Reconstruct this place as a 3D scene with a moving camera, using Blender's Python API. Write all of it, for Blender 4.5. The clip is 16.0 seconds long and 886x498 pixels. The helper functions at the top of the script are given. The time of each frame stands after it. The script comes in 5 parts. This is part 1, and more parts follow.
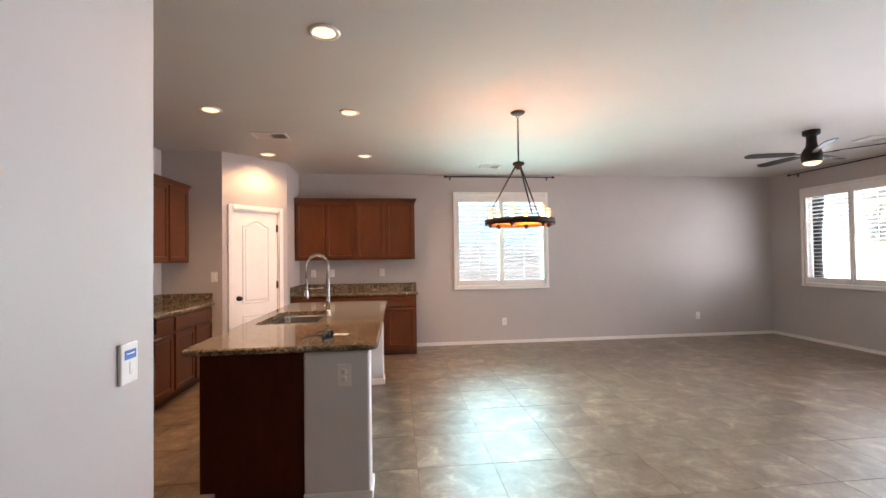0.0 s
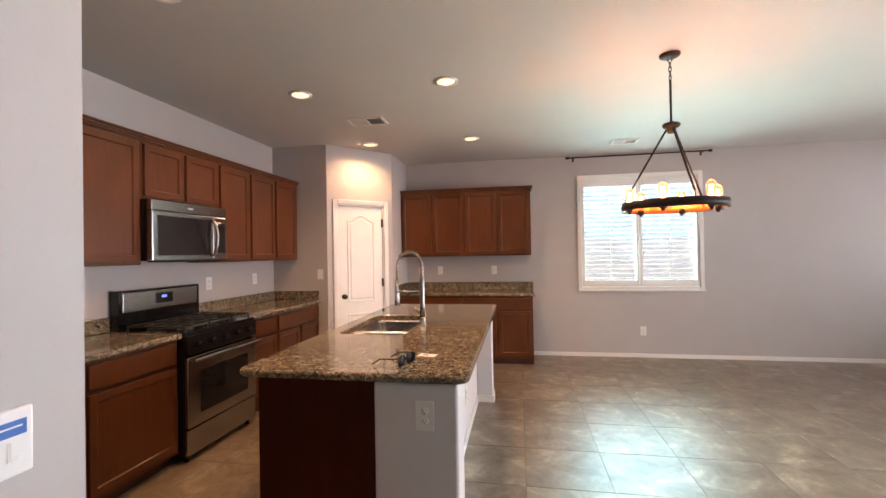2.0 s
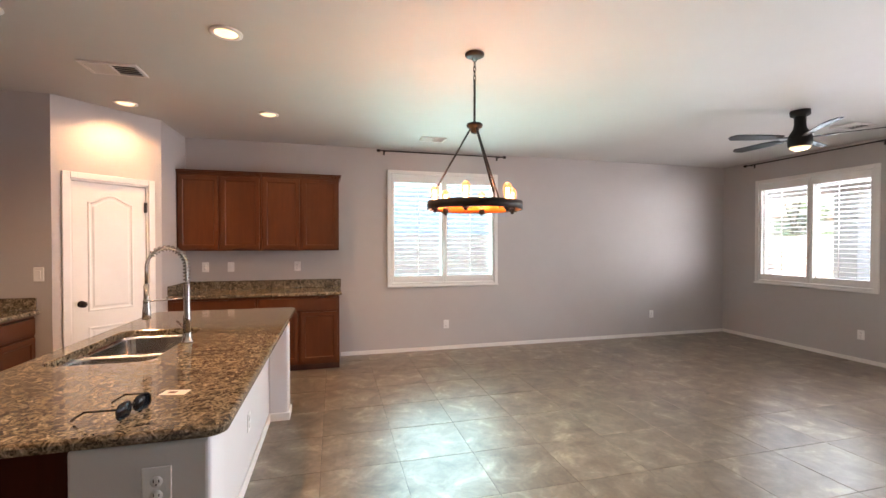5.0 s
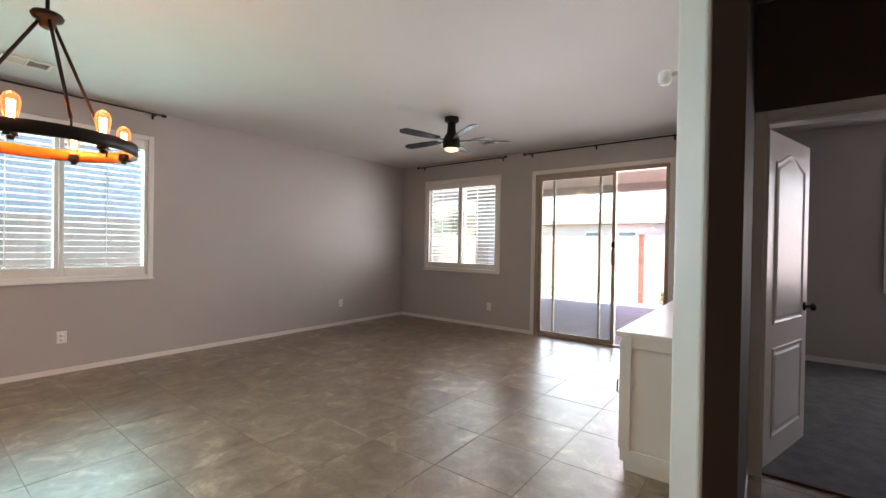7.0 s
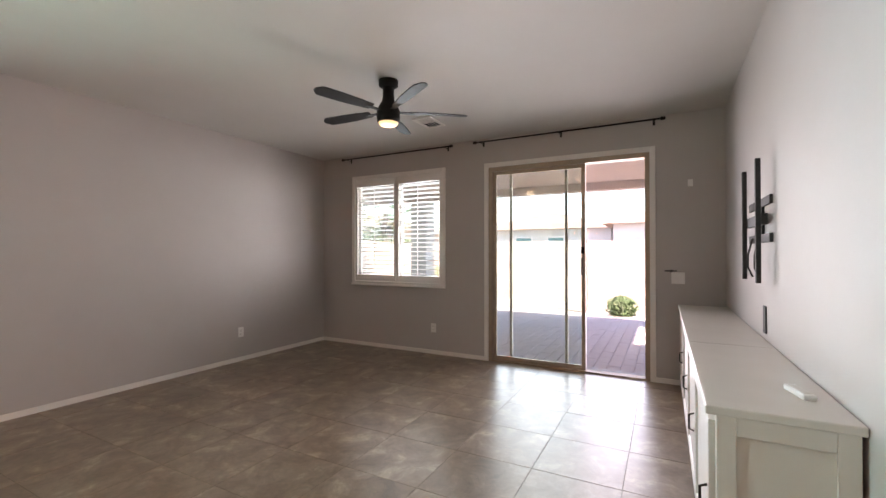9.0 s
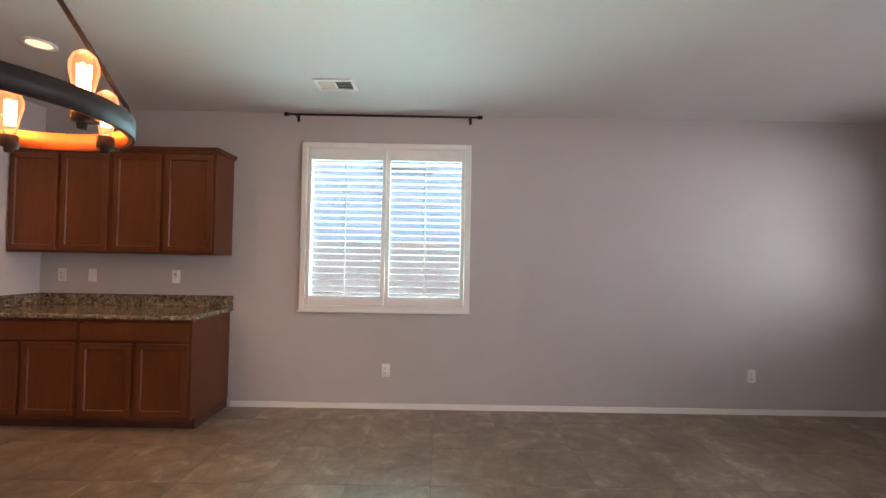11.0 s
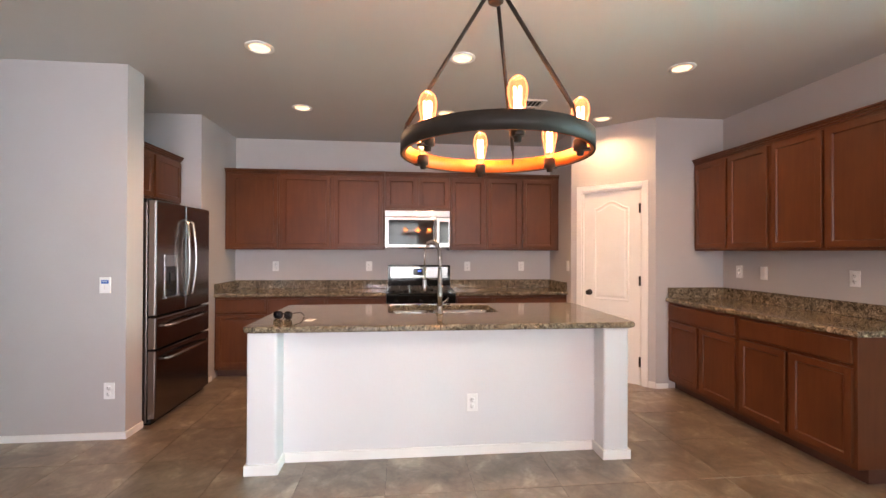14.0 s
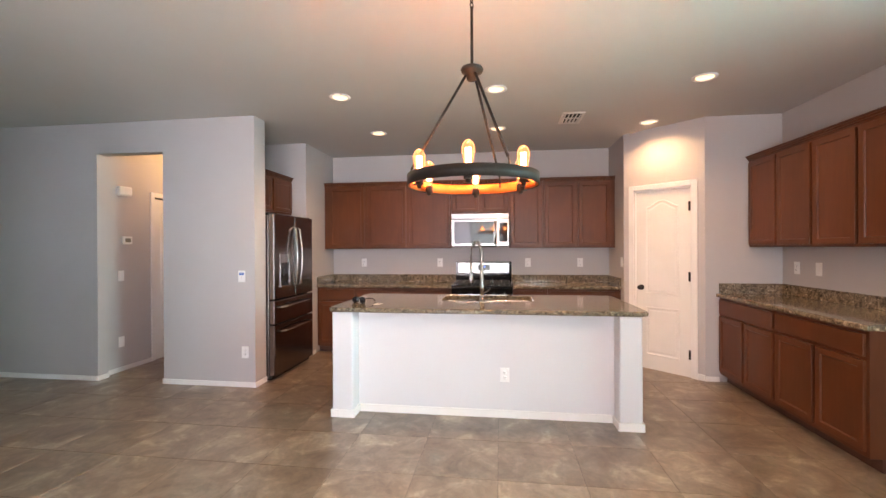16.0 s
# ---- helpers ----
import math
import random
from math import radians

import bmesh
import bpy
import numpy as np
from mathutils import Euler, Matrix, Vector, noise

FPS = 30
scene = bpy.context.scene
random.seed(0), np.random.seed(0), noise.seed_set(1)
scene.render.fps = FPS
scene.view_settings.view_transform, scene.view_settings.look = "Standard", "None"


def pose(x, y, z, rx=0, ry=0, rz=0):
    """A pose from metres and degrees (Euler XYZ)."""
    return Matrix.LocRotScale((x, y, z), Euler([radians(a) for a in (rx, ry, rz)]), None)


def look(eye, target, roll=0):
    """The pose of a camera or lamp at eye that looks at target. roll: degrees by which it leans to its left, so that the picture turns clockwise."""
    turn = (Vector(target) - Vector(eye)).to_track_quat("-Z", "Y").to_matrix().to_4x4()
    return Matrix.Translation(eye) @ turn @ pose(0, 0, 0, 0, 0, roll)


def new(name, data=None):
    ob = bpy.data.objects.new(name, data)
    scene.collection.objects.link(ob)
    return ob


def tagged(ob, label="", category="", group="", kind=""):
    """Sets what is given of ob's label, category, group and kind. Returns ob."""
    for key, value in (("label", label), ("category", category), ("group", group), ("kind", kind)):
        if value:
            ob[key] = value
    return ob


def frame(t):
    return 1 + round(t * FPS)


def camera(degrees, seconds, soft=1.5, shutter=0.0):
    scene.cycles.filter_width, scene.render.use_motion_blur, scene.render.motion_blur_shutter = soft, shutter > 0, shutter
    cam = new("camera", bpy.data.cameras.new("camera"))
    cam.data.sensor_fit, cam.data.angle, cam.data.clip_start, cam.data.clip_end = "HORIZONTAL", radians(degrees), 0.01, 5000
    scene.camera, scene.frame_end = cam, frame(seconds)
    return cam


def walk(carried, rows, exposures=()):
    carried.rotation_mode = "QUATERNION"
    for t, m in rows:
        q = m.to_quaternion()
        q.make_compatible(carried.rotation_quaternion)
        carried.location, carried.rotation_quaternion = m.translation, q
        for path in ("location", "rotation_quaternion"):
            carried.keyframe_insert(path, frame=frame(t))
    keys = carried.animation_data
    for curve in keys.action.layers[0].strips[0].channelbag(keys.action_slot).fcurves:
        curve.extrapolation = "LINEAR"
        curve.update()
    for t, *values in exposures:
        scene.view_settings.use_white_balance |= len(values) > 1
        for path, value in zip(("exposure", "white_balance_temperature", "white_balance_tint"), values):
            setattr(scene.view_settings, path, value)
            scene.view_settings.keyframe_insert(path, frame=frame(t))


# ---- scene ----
cam = camera(92.9, 16.0)
PATH = [
    (0, (0.174, 0.16, 1.414), (0.389, 2.148, 1.453), -0.8),
    (0.5, (0.214, 0.456, 1.401), (0.401, 2.447, 1.434), -1.1),
    (1, (0.206, 0.693, 1.434), (0.299, 2.691, 1.445), -1.0),
    (1.5, (0.222, 0.806, 1.461), (0.11, 2.802, 1.477), -1.1),
    (2, (0.267, 0.885, 1.437), (-0.084, 2.854, 1.457), -1.0),
    (2.5, (0.214, 0.996, 1.436), (-0.339, 2.918, 1.476), -0.9),
    (3, (0.222, 1.086, 1.443), (-0.405, 2.984, 1.477), -0.9),
    (3.5, (0.256, 1.125, 1.452), (-0.232, 3.065, 1.475), -0.9),
    (4, (0.293, 1.168, 1.463), (0.061, 3.154, 1.472), -0.7),
    (4.5, (0.331, 1.201, 1.466), (0.435, 3.199, 1.457), -0.4),
    (5, (0.373, 1.229, 1.471), (0.876, 3.164, 1.447), 0.0),
    (5.2, (0.399, 1.243, 1.478), (1.053, 3.133, 1.45), 0.5),
    (7.3, (0.995, 1.582, 1.304), (2.686, 2.65, 1.281), 0.7),
    (7.5, (1.066, 1.701, 1.342), (2.816, 2.669, 1.315), 0.6),
    (8, (1.292, 1.92, 1.332), (3.123, 2.724, 1.323), 0.5),
    (8.2, (1.414, 1.994, 1.327), (3.263, 2.754, 1.328), 0.4),
    (10.3, (2.338, 2.714, 1.363), (3.303, 4.465, 1.408), 0.8),
    (10.5, (2.383, 2.789, 1.393), (3.092, 4.659, 1.43), 1.2),
    (11, (2.379, 2.954, 1.395), (2.384, 4.953, 1.442), 1.0),
    (11.5, (2.367, 3.086, 1.388), (1.59, 4.928, 1.444), 0.6),
    (12, (2.378, 3.202, 1.394), (0.989, 4.639, 1.458), 0.0),
    (12.5, (2.333, 3.321, 1.412), (0.635, 4.377, 1.453), -0.4),
    (13, (2.325, 3.414, 1.406), (0.466, 4.151, 1.421), -0.4),
    (13.5, (2.467, 3.523, 1.374), (0.515, 3.96, 1.395), -0.1),
    (14, (2.671, 3.595, 1.378), (0.68, 3.789, 1.389), 0.2),
    (14.5, (2.855, 3.687, 1.385), (0.855, 3.644, 1.399), 0.2),
    (15, (2.993, 3.856, 1.394), (1.004, 3.649, 1.409), 0.1),
    (15.5, (3.151, 3.966, 1.394), (1.17, 3.69, 1.409), -0.1),
    (16, (3.329, 4.034, 1.401), (1.347, 3.767, 1.395), -0.3),
]
walk(cam, [(t, look(eye, target, roll)) for t, eye, target, roll in PATH],
     exposures=[(0, 4.05, 7200, 27), (4.0, 4.05, 7250, 27), (5.2, 4.05, 7200, 26), (7.3, 3.42, 7550, 26), (8.2, 3.42, 7650, 27), (10.3, 3.52, 7350, 26), (11, 3.58, 7050, 27), (12.5, 3.60, 7300, 29), (14, 4.05, 7250, 28), (16, 4.12, 7200, 27)])

# ---- world, sun, exposure ----
world = bpy.data.worlds.new("sky")
scene.world = world
world.use_nodes = True
wn = world.node_tree.nodes
sky = wn.new("ShaderNodeTexSky")
sky.sky_type = "NISHITA"
sky.sun_disc = False
sky.sun_elevation = radians(58)
sky.sun_rotation = radians(215)
wn["Background"].inputs["Strength"].default_value = 0.15
world.node_tree.links.new(sky.outputs[0], wn["Background"].inputs["Color"])
sun_data = bpy.data.lights.new("sun", "SUN")
sun_data.energy, sun_data.angle, sun_data.color = 3.6, radians(0.5), (1.0, 0.95, 0.88)
sun = new("sun", sun_data)
sun.matrix_world = look((0, 0, 20), (5.2, 6.4, 6.8))



def daylight(name, m, w, h, watts, colour, spread=180):
    """An added area lamp standing in for daylight at or outside an opening, shining to its -z."""
    d = bpy.data.lights.new(name, "AREA")
    d.shape, d.size, d.size_y, d.energy, d.color = "RECTANGLE", w, h, watts, colour
    d.spread = radians(spread)
    new(name, d).matrix_world = m


# added lamps standing in for daylight; this one leans back like sunlit ground's upward bounce
daylight("aimed_daylight", pose(1.85, 7.66, 1.06, -147, 0, 0), 1.60, 1.25, 26.0, (0.50, 1.0, 0.95), 150)
# added lamp aimed down to lay the sky's glare on the floor
daylight("aimed_daylight", pose(1.85, 7.42, 1.92, -66, 0, 0), 1.55, 1.45, 11.5, (0.52, 0.96, 1.0), 85)
# added lamp turned north-west to light a patch on the north wall
daylight("aimed_daylight", pose(7.40, 5.20, 1.60, -103, 0, -118), 1.50, 1.40, 11.0, (0.84, 0.94, 1.0))
# added narrow beam for the bluish patch on the hall wall
daylight("aimed_daylight", pose(7.30, 6.08, 1.62, -92, 0, -49), 1.50, 1.40, 4.6, (0.62, 0.78, 1.0), 60)
# these two stand in for the sky's light inside their openings
daylight("daylight_patio_door", pose(6.808, 3.29, 1.20, -90, 0, -90), 1.66, 2.25, 7.0, (0.86, 0.92, 1.0), 120)
daylight("daylight_bedroom", pose(7.60, -0.735, 1.615, -90, 0, -90), 1.36, 1.38, 4.0, (0.85, 0.93, 1.0))

CEIL = 2.735
XE, YN = 6.668, 6.858          # east and north inner wall faces
XR = -2.62                    # range wall
XH = -0.603                   # hall wall
YT = 1.748                    # television wall
YS = 1.600                    # south wall of the kitchen


# ---- materials ----
def mat_base(name):
    m = bpy.data.materials.new(name)
    m.use_nodes = True
    return m, m.node_tree.nodes, m.node_tree.links, m.node_tree.nodes["Principled BSDF"]


def ramp(nodes, stops):
    r = nodes.new("ShaderNodeValToRGB")
    el = r.color_ramp.elements
    el[0].position, el[0].color = stops[0][0], (*stops[0][1], 1)
    el[1].position, el[1].color = stops[-1][0], (*stops[-1][1], 1)
    for p, c in stops[1:-1]:
        e = el.new(p)
        e.color = (*c, 1)
    return r


def coords(nodes, links, scale=(1, 1, 1)):
    g = nodes.new("ShaderNodeNewGeometry")
    m = nodes.new("ShaderNodeMapping")
    m.inputs["Scale"].default_value = scale
    links.new(g.outputs["Position"], m.inputs["Vector"])
    return m.outputs[0]


def noise_tex(nodes, links, vec, scale, detail=4.0, rough=0.55, dist=0.0):
    n = nodes.new("ShaderNodeTexNoise")
    n.inputs["Scale"].default_value = scale
    n.inputs["Detail"].default_value = detail
    n.inputs["Roughness"].default_value = rough
    n.inputs["Distortion"].default_value = dist
    links.new(vec, n.inputs["Vector"])
    return n


def bump(nodes, links, b, height, strength, distance):
    k = nodes.new("ShaderNodeBump")
    k.inputs["Strength"].default_value = strength
    k.inputs["Distance"].default_value = distance
    links.new(height, k.inputs["Height"])
    links.new(k.outputs[0], b.inputs["Normal"])


def surface(name, c1, c2, rough=0.5, scale=4.0, metal=0.0, bump_scale=0.0, bump_str=0.15, bump_dist=0.002, stretch=(1, 1, 1),
            rough_var=0.08, coat=0.0, detail=5.0):
    m, n, l, b = mat_base(name)
    v = coords(n, l, stretch)
    t = noise_tex(n, l, v, scale, detail, 0.6)
    r = ramp(n, [(0.3, c1), (0.72, c2)])
    l.new(t.outputs["Fac"], r.inputs[0])
    l.new(r.outputs[0], b.inputs["Base Color"])
    b.inputs["Metallic"].default_value = metal
    b.inputs["Coat Weight"].default_value = coat
    rr = n.new("ShaderNodeMapRange")
    rr.inputs["To Min"].default_value, rr.inputs["To Max"].default_value = max(0.02, rough - rough_var), rough + rough_var
    t2 = noise_tex(n, l, v, scale * 2.3, 3.0)
    l.new(t2.outputs["Fac"], rr.inputs["Value"])
    l.new(rr.outputs[0], b.inputs["Roughness"])
    if bump_scale:
        t3 = noise_tex(n, l, v, bump_scale, 3.0)
        bump(n, l, b, t3.outputs["Fac"], bump_str, bump_dist)
    return m


def glow(name, colour, strength):
    m, n, l, b = mat_base(name)
    b.inputs["Base Color"].default_value = (*colour, 1)
    b.inputs["Emission Color"].default_value = (*colour, 1)
    b.inputs["Emission Strength"].default_value = strength
    return m


def pane_mat(name, tint=(1, 1, 1), ior=1.5):
    m, n, l, b = mat_base(name)
    tr, gl, mx, fr = (n.new("ShaderNodeBsdfTransparent"), n.new("ShaderNodeBsdfGlossy"), n.new("ShaderNodeMixShader"),
                      n.new("ShaderNodeFresnel"))
    tr.inputs[0].default_value = (*tint, 1)
    gl.inputs["Roughness"].default_value = 0.01
    fr.inputs[0].default_value = ior
    l.new(fr.outputs[0], mx.inputs[0])
    l.new(tr.outputs[0], mx.inputs[1])
    l.new(gl.outputs[0], mx.inputs[2])
    l.new(mx.outputs[0], n["Material Output"].inputs["Surface"])
    return m


def granite_mat():
    m, n, l, b = mat_base("granite")
    v = coords(n, l)
    big = noise_tex(n, l, v, 5.0, 3.0)
    fine = noise_tex(n, l, v, 40.0, 7.0, 0.70, 1.4)
    r1 = ramp(n, [(0.355, (0.018, 0.016, 0.015)), (0.445, (0.085, 0.068, 0.052)), (0.515, (0.185, 0.158, 0.125)), (0.585, (0.28, 0.25, 0.205)), (0.67, (0.54, 0.47, 0.415))])
    l.new(fine.outputs["Fac"], r1.inputs[0])
    vo = n.new("ShaderNodeTexVoronoi")
    vo.inputs["Scale"].default_value = 95.0
    l.new(v, vo.inputs["Vector"])
    r2 = ramp(n, [(0.12, (0.0, 0.0, 0.0)), (0.30, (1, 1, 1))])
    l.new(vo.outputs["Distance"], r2.inputs[0])
    pm = noise_tex(n, l, v, 17.0, 5.0, 0.68, 1.1)
    r3 = ramp(n, [(0.44, (1, 1, 1)), (0.54, (0, 0, 0))])
    l.new(pm.outputs["Fac"], r3.inputs[0])
    mx0 = n.new("ShaderNodeMixRGB")
    mx0.blend_type = "LIGHTEN"
    mx0.inputs[0].default_value = 1
    l.new(r2.outputs[0], mx0.inputs[1])
    l.new(r3.outputs[0], mx0.inputs[2])
    mx = n.new("ShaderNodeMixRGB")
    mx.blend_type = "MIX"
    mx.inputs[1].default_value = (0.018, 0.016, 0.016, 1)
    l.new(mx0.outputs[0], mx.inputs[0])
    l.new(r1.outputs[0], mx.inputs[2])
    tone = ramp(n, [(0.35, (0.80, 0.74, 0.63)), (0.65, (1.14, 1.04, 0.88))])
    l.new(big.outputs["Fac"], tone.inputs[0])
    mul = n.new("ShaderNodeMixRGB")
    mul.blend_type = "MULTIPLY"
    mul.inputs[0].default_value = 1.0
    l.new(mx.outputs[0], mul.inputs[1])
    l.new(tone.outputs[0], mul.inputs[2])
    l.new(mul.outputs[0], b.inputs["Base Color"])
    b.inputs["Roughness"].default_value = 0.085
    return m


def wood_mat(name, c1, c2, rough=0.33, spec=0.32):
    m, n, l, b = mat_base(name)
    tc = n.new("ShaderNodeTexCoord")
    mp = n.new("ShaderNodeMapping")
    mp.inputs["Scale"].default_value = (9, 9, 0.9)
    l.new(tc.outputs["Object"], mp.inputs["Vector"])
    info = n.new("ShaderNodeObjectInfo")
    l.new(info.outputs["Random"], mp.inputs["Location"])
    t = noise_tex(n, l, mp.outputs[0], 3.0, 6.0, 0.6, 0.5)
    r = ramp(n, [(0.22, c1), (0.80, c2)])
    l.new(t.outputs["Fac"], r.inputs[0])
    cl = noise_tex(n, l, coords(n, l), 2.5, 3.0)
    r2 = ramp(n, [(0.35, (0.86, 0.86, 0.86)), (0.65, (1.1, 1.08, 1.06))])
    l.new(cl.outputs["Fac"], r2.inputs[0])
    mul = n.new("ShaderNodeMixRGB")
    mul.blend_type = "MULTIPLY"
    mul.inputs[0].default_value = 1.0
    l.new(r.outputs[0], mul.inputs[1])
    l.new(r2.outputs[0], mul.inputs[2])
    l.new(mul.outputs[0], b.inputs["Base Color"])
    b.inputs["Roughness"].default_value = rough
    b.inputs["Specular IOR Level"].default_value = spec
    bump(n, l, b, t.outputs["Fac"], 0.06, 0.001)
    return m


def tile_mat():
    m, n, l, b = mat_base("floor_tile")
    g = n.new("ShaderNodeNewGeometry")
    info = n.new("ShaderNodeObjectInfo")
    add = n.new("ShaderNodeVectorMath")
    add.operation = "MULTIPLY_ADD"
    add.inputs[1].default_value = (3.7, 5.3, 1.1)
    l.new(info.outputs["Random"], add.inputs[0])
    l.new(g.outputs["Position"], add.inputs[2])
    v = add.outputs[0]
    cloud = noise_tex(n, l, v, 4.2, 8.0, 0.64, 0.6)
    r = ramp(n, [(0.30, (0.100, 0.067, 0.045)), (0.43, (0.162, 0.115, 0.079)), (0.54, (0.215, 0.160, 0.114)), (0.68, (0.350, 0.283, 0.212))])
    r.color_ramp.interpolation = "EASE"
    l.new(cloud.outputs["Fac"], r.inputs[0])
    vein = noise_tex(n, l, v, 14.0, 8.0, 0.66, 0.8)
    r2 = ramp(n, [(0.34, (0.80, 0.79, 0.78)), (0.50, (1.0, 1.0, 1.0)), (0.66, (1.24, 1.23, 1.21))])
    r2.color_ramp.interpolation = "EASE"
    l.new(vein.outputs["Fac"], r2.inputs[0])
    mul = n.new("ShaderNodeMixRGB")
    mul.blend_type = "MULTIPLY"
    mul.inputs[0].default_value = 1.0
    l.new(r.outputs[0], mul.inputs[1])
    l.new(r2.outputs[0], mul.inputs[2])
    tone = n.new("ShaderNodeMapRange")
    tone.inputs["To Min"].default_value, tone.inputs["To Max"].default_value = 0.93, 1.07
    l.new(info.outputs["Random"], tone.inputs["Value"])
    each = n.new("ShaderNodeVectorMath")
    each.operation = "MULTIPLY"
    l.new(mul.outputs[0], each.inputs[0])
    l.new(tone.outputs[0], each.inputs[1])
    l.new(each.outputs[0], b.inputs["Base Color"])
    rr = n.new("ShaderNodeMapRange")
    rr.inputs["To Min"].default_value, rr.inputs["To Max"].default_value = 0.28, 0.36
    l.new(vein.outputs["Fac"], rr.inputs["Value"])
    l.new(rr.outputs[0], b.inputs["Roughness"])
    b.inputs["Specular IOR Level"].default_value = 1.0
    b.inputs["IOR"].default_value = 1.58
    bump(n, l, b, cloud.outputs["Fac"], 0.12, 0.004)
    return m


M_WALL = surface("wall_paint", (0.45, 0.42, 0.408), (0.48, 0.45, 0.438), 0.62, 1.3, bump_scale=60, bump_str=0.22, bump_dist=0.002)
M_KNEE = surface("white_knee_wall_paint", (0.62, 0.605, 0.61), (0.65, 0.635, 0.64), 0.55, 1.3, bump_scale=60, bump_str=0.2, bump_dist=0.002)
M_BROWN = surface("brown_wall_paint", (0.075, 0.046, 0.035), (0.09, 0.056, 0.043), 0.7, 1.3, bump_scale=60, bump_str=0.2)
M_CEIL = surface("ceiling_paint", (0.53, 0.51, 0.485), (0.56, 0.54, 0.515), 0.8, 1.1, bump_scale=55, bump_str=0.25, bump_dist=0.002)
M_WHITE = surface("white_trim", (0.76, 0.73, 0.70), (0.80, 0.775, 0.745), 0.38, 6.0)
M_DOOR = surface("white_door_paint", (0.76, 0.73, 0.69), (0.80, 0.77, 0.73), 0.35, 5.0, bump_scale=30, bump_str=0.06)
M_PLASTIC = surface("white_plastic", (0.78, 0.77, 0.75), (0.82, 0.81, 0.79), 0.3, 20.0)
M_WOOD = wood_mat("cherry_wood", (0.083, 0.0245, 0.0090), (0.114, 0.037, 0.0142))
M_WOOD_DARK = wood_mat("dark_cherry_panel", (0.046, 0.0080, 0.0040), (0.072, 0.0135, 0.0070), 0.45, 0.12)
M_TOE = surface("toe_kick_wood", (0.05, 0.018, 0.012), (0.08, 0.03, 0.018), 0.5, 8.0)
M_GRANITE = granite_mat()
M_STEEL = surface("stainless_steel", (0.36, 0.352, 0.35), (0.43, 0.42, 0.418), 0.21, 9.0, metal=1.0, stretch=(1, 1, 30), rough_var=0.03)
M_STEEL_DARK = surface("dark_stainless_steel", (0.215, 0.175, 0.16), (0.235, 0.195, 0.18), 0.22, 9.0, metal=1.0, stretch=(30, 30, 1), rough_var=0.03)
M_CHROME = surface("brushed_nickel", (0.47, 0.445, 0.42), (0.55, 0.525, 0.50), 0.22, 8.0, metal=1.0)
M_BLACK = surface("black_enamel", (0.006, 0.006, 0.0065), (0.010, 0.010, 0.0105), 0.07, 6.0, rough_var=0.02)
M_IRON = surface("cast_iron", (0.012, 0.012, 0.012), (0.03, 0.03, 0.03), 0.6, 40.0, bump_scale=120)
M_BLKGLASS = surface("black_glass", (0.012, 0.012, 0.014), (0.02, 0.02, 0.022), 0.06, 3.0, rough_var=0.02)
M_BLKGLASS.node_tree.nodes["Principled BSDF"].inputs["Specular IOR Level"].default_value = 0.38
M_BRONZE = surface("oil_rubbed_bronze", (0.016, 0.011, 0.009), (0.028, 0.020, 0.015), 0.48, 14.0, metal=0.3)
M_BRONZE.node_tree.nodes["Principled BSDF"].inputs["Specular IOR Level"].default_value = 0.3
M_FANBLK = surface("dark_fan_finish", (0.007, 0.006, 0.0055), (0.012, 0.010, 0.009), 0.55, 10.0, stretch=(1, 1, 4))
M_FANBLK.node_tree.nodes["Principled BSDF"].inputs["Specular IOR Level"].default_value = 0.2
M_CARPET = surface("grey_carpet", (0.11, 0.115, 0.125), (0.19, 0.195, 0.21), 0.95, 9.0, bump_scale=300, bump_str=0.8, bump_dist=0.01)
M_GROUT = surface("grout", (0.10, 0.077, 0.059), (0.14, 0.11, 0.085), 0.42, 12.0)
M_TILE = tile_mat()
M_GLASS = pane_mat("window_glass", (0.60, 0.65, 0.63))
M_SUNGLASS = pane_mat("solar_window_glass", (0.31, 0.365, 0.395))
M_DOORGLASS = pane_mat("patio_door_glass", (0.70, 0.71, 0.73))
M_TINTGLASS = pane_mat("tinted_patio_door_glass", (0.60, 0.66, 0.65))
M_FARGLASS = surface("teal_window_glass", (0.10, 0.22, 0.23), (0.14, 0.28, 0.28), 0.2, 2.0)
M_ALU = surface("tan_aluminium", (0.34, 0.27, 0.20), (0.40, 0.32, 0.245), 0.4, 12.0, metal=0.2)
M_CONSOLE = surface("cream_painted_wood", (0.60, 0.56, 0.515), (0.66, 0.62, 0.575), 0.36, 2.2, bump_scale=35, bump_str=0.05)
M_VENT = surface("vent_metal", (0.66, 0.62, 0.58), (0.71, 0.67, 0.63), 0.45, 12.0)
# near-black colour painted in for the shade inside slots and vents
M_DARK = surface("recess_shade", (0.02, 0.018, 0.016), (0.04, 0.035, 0.03), 0.8, 8.0)
M_LAMP = glow("lamp_lens", (1.0, 0.62, 0.30), 0.17)
M_FANLAMP = glow("fan_lamp_lens", (1.0, 0.72, 0.40), 0.10)
M_FILAMENT = glow("bulb_filament", (1.0, 0.52, 0.18), 6.0)
M_BULB = pane_mat("amber_bulb_glass", (0.80, 0.52, 0.34), 1.25)
_n, _l = M_BULB.node_tree.nodes, M_BULB.node_tree.links
_em, _ad = _n.new("ShaderNodeEmission"), _n.new("ShaderNodeAddShader")
_em.inputs[0].default_value, _em.inputs[1].default_value = (1.0, 0.33, 0.15, 1), 0.060
_l.new(_n["Material Output"].inputs["Surface"].links[0].from_socket, _ad.inputs[0])
_l.new(_em.outputs[0], _ad.inputs[1])
_l.new(_ad.outputs[0], _n["Material Output"].inputs["Surface"])
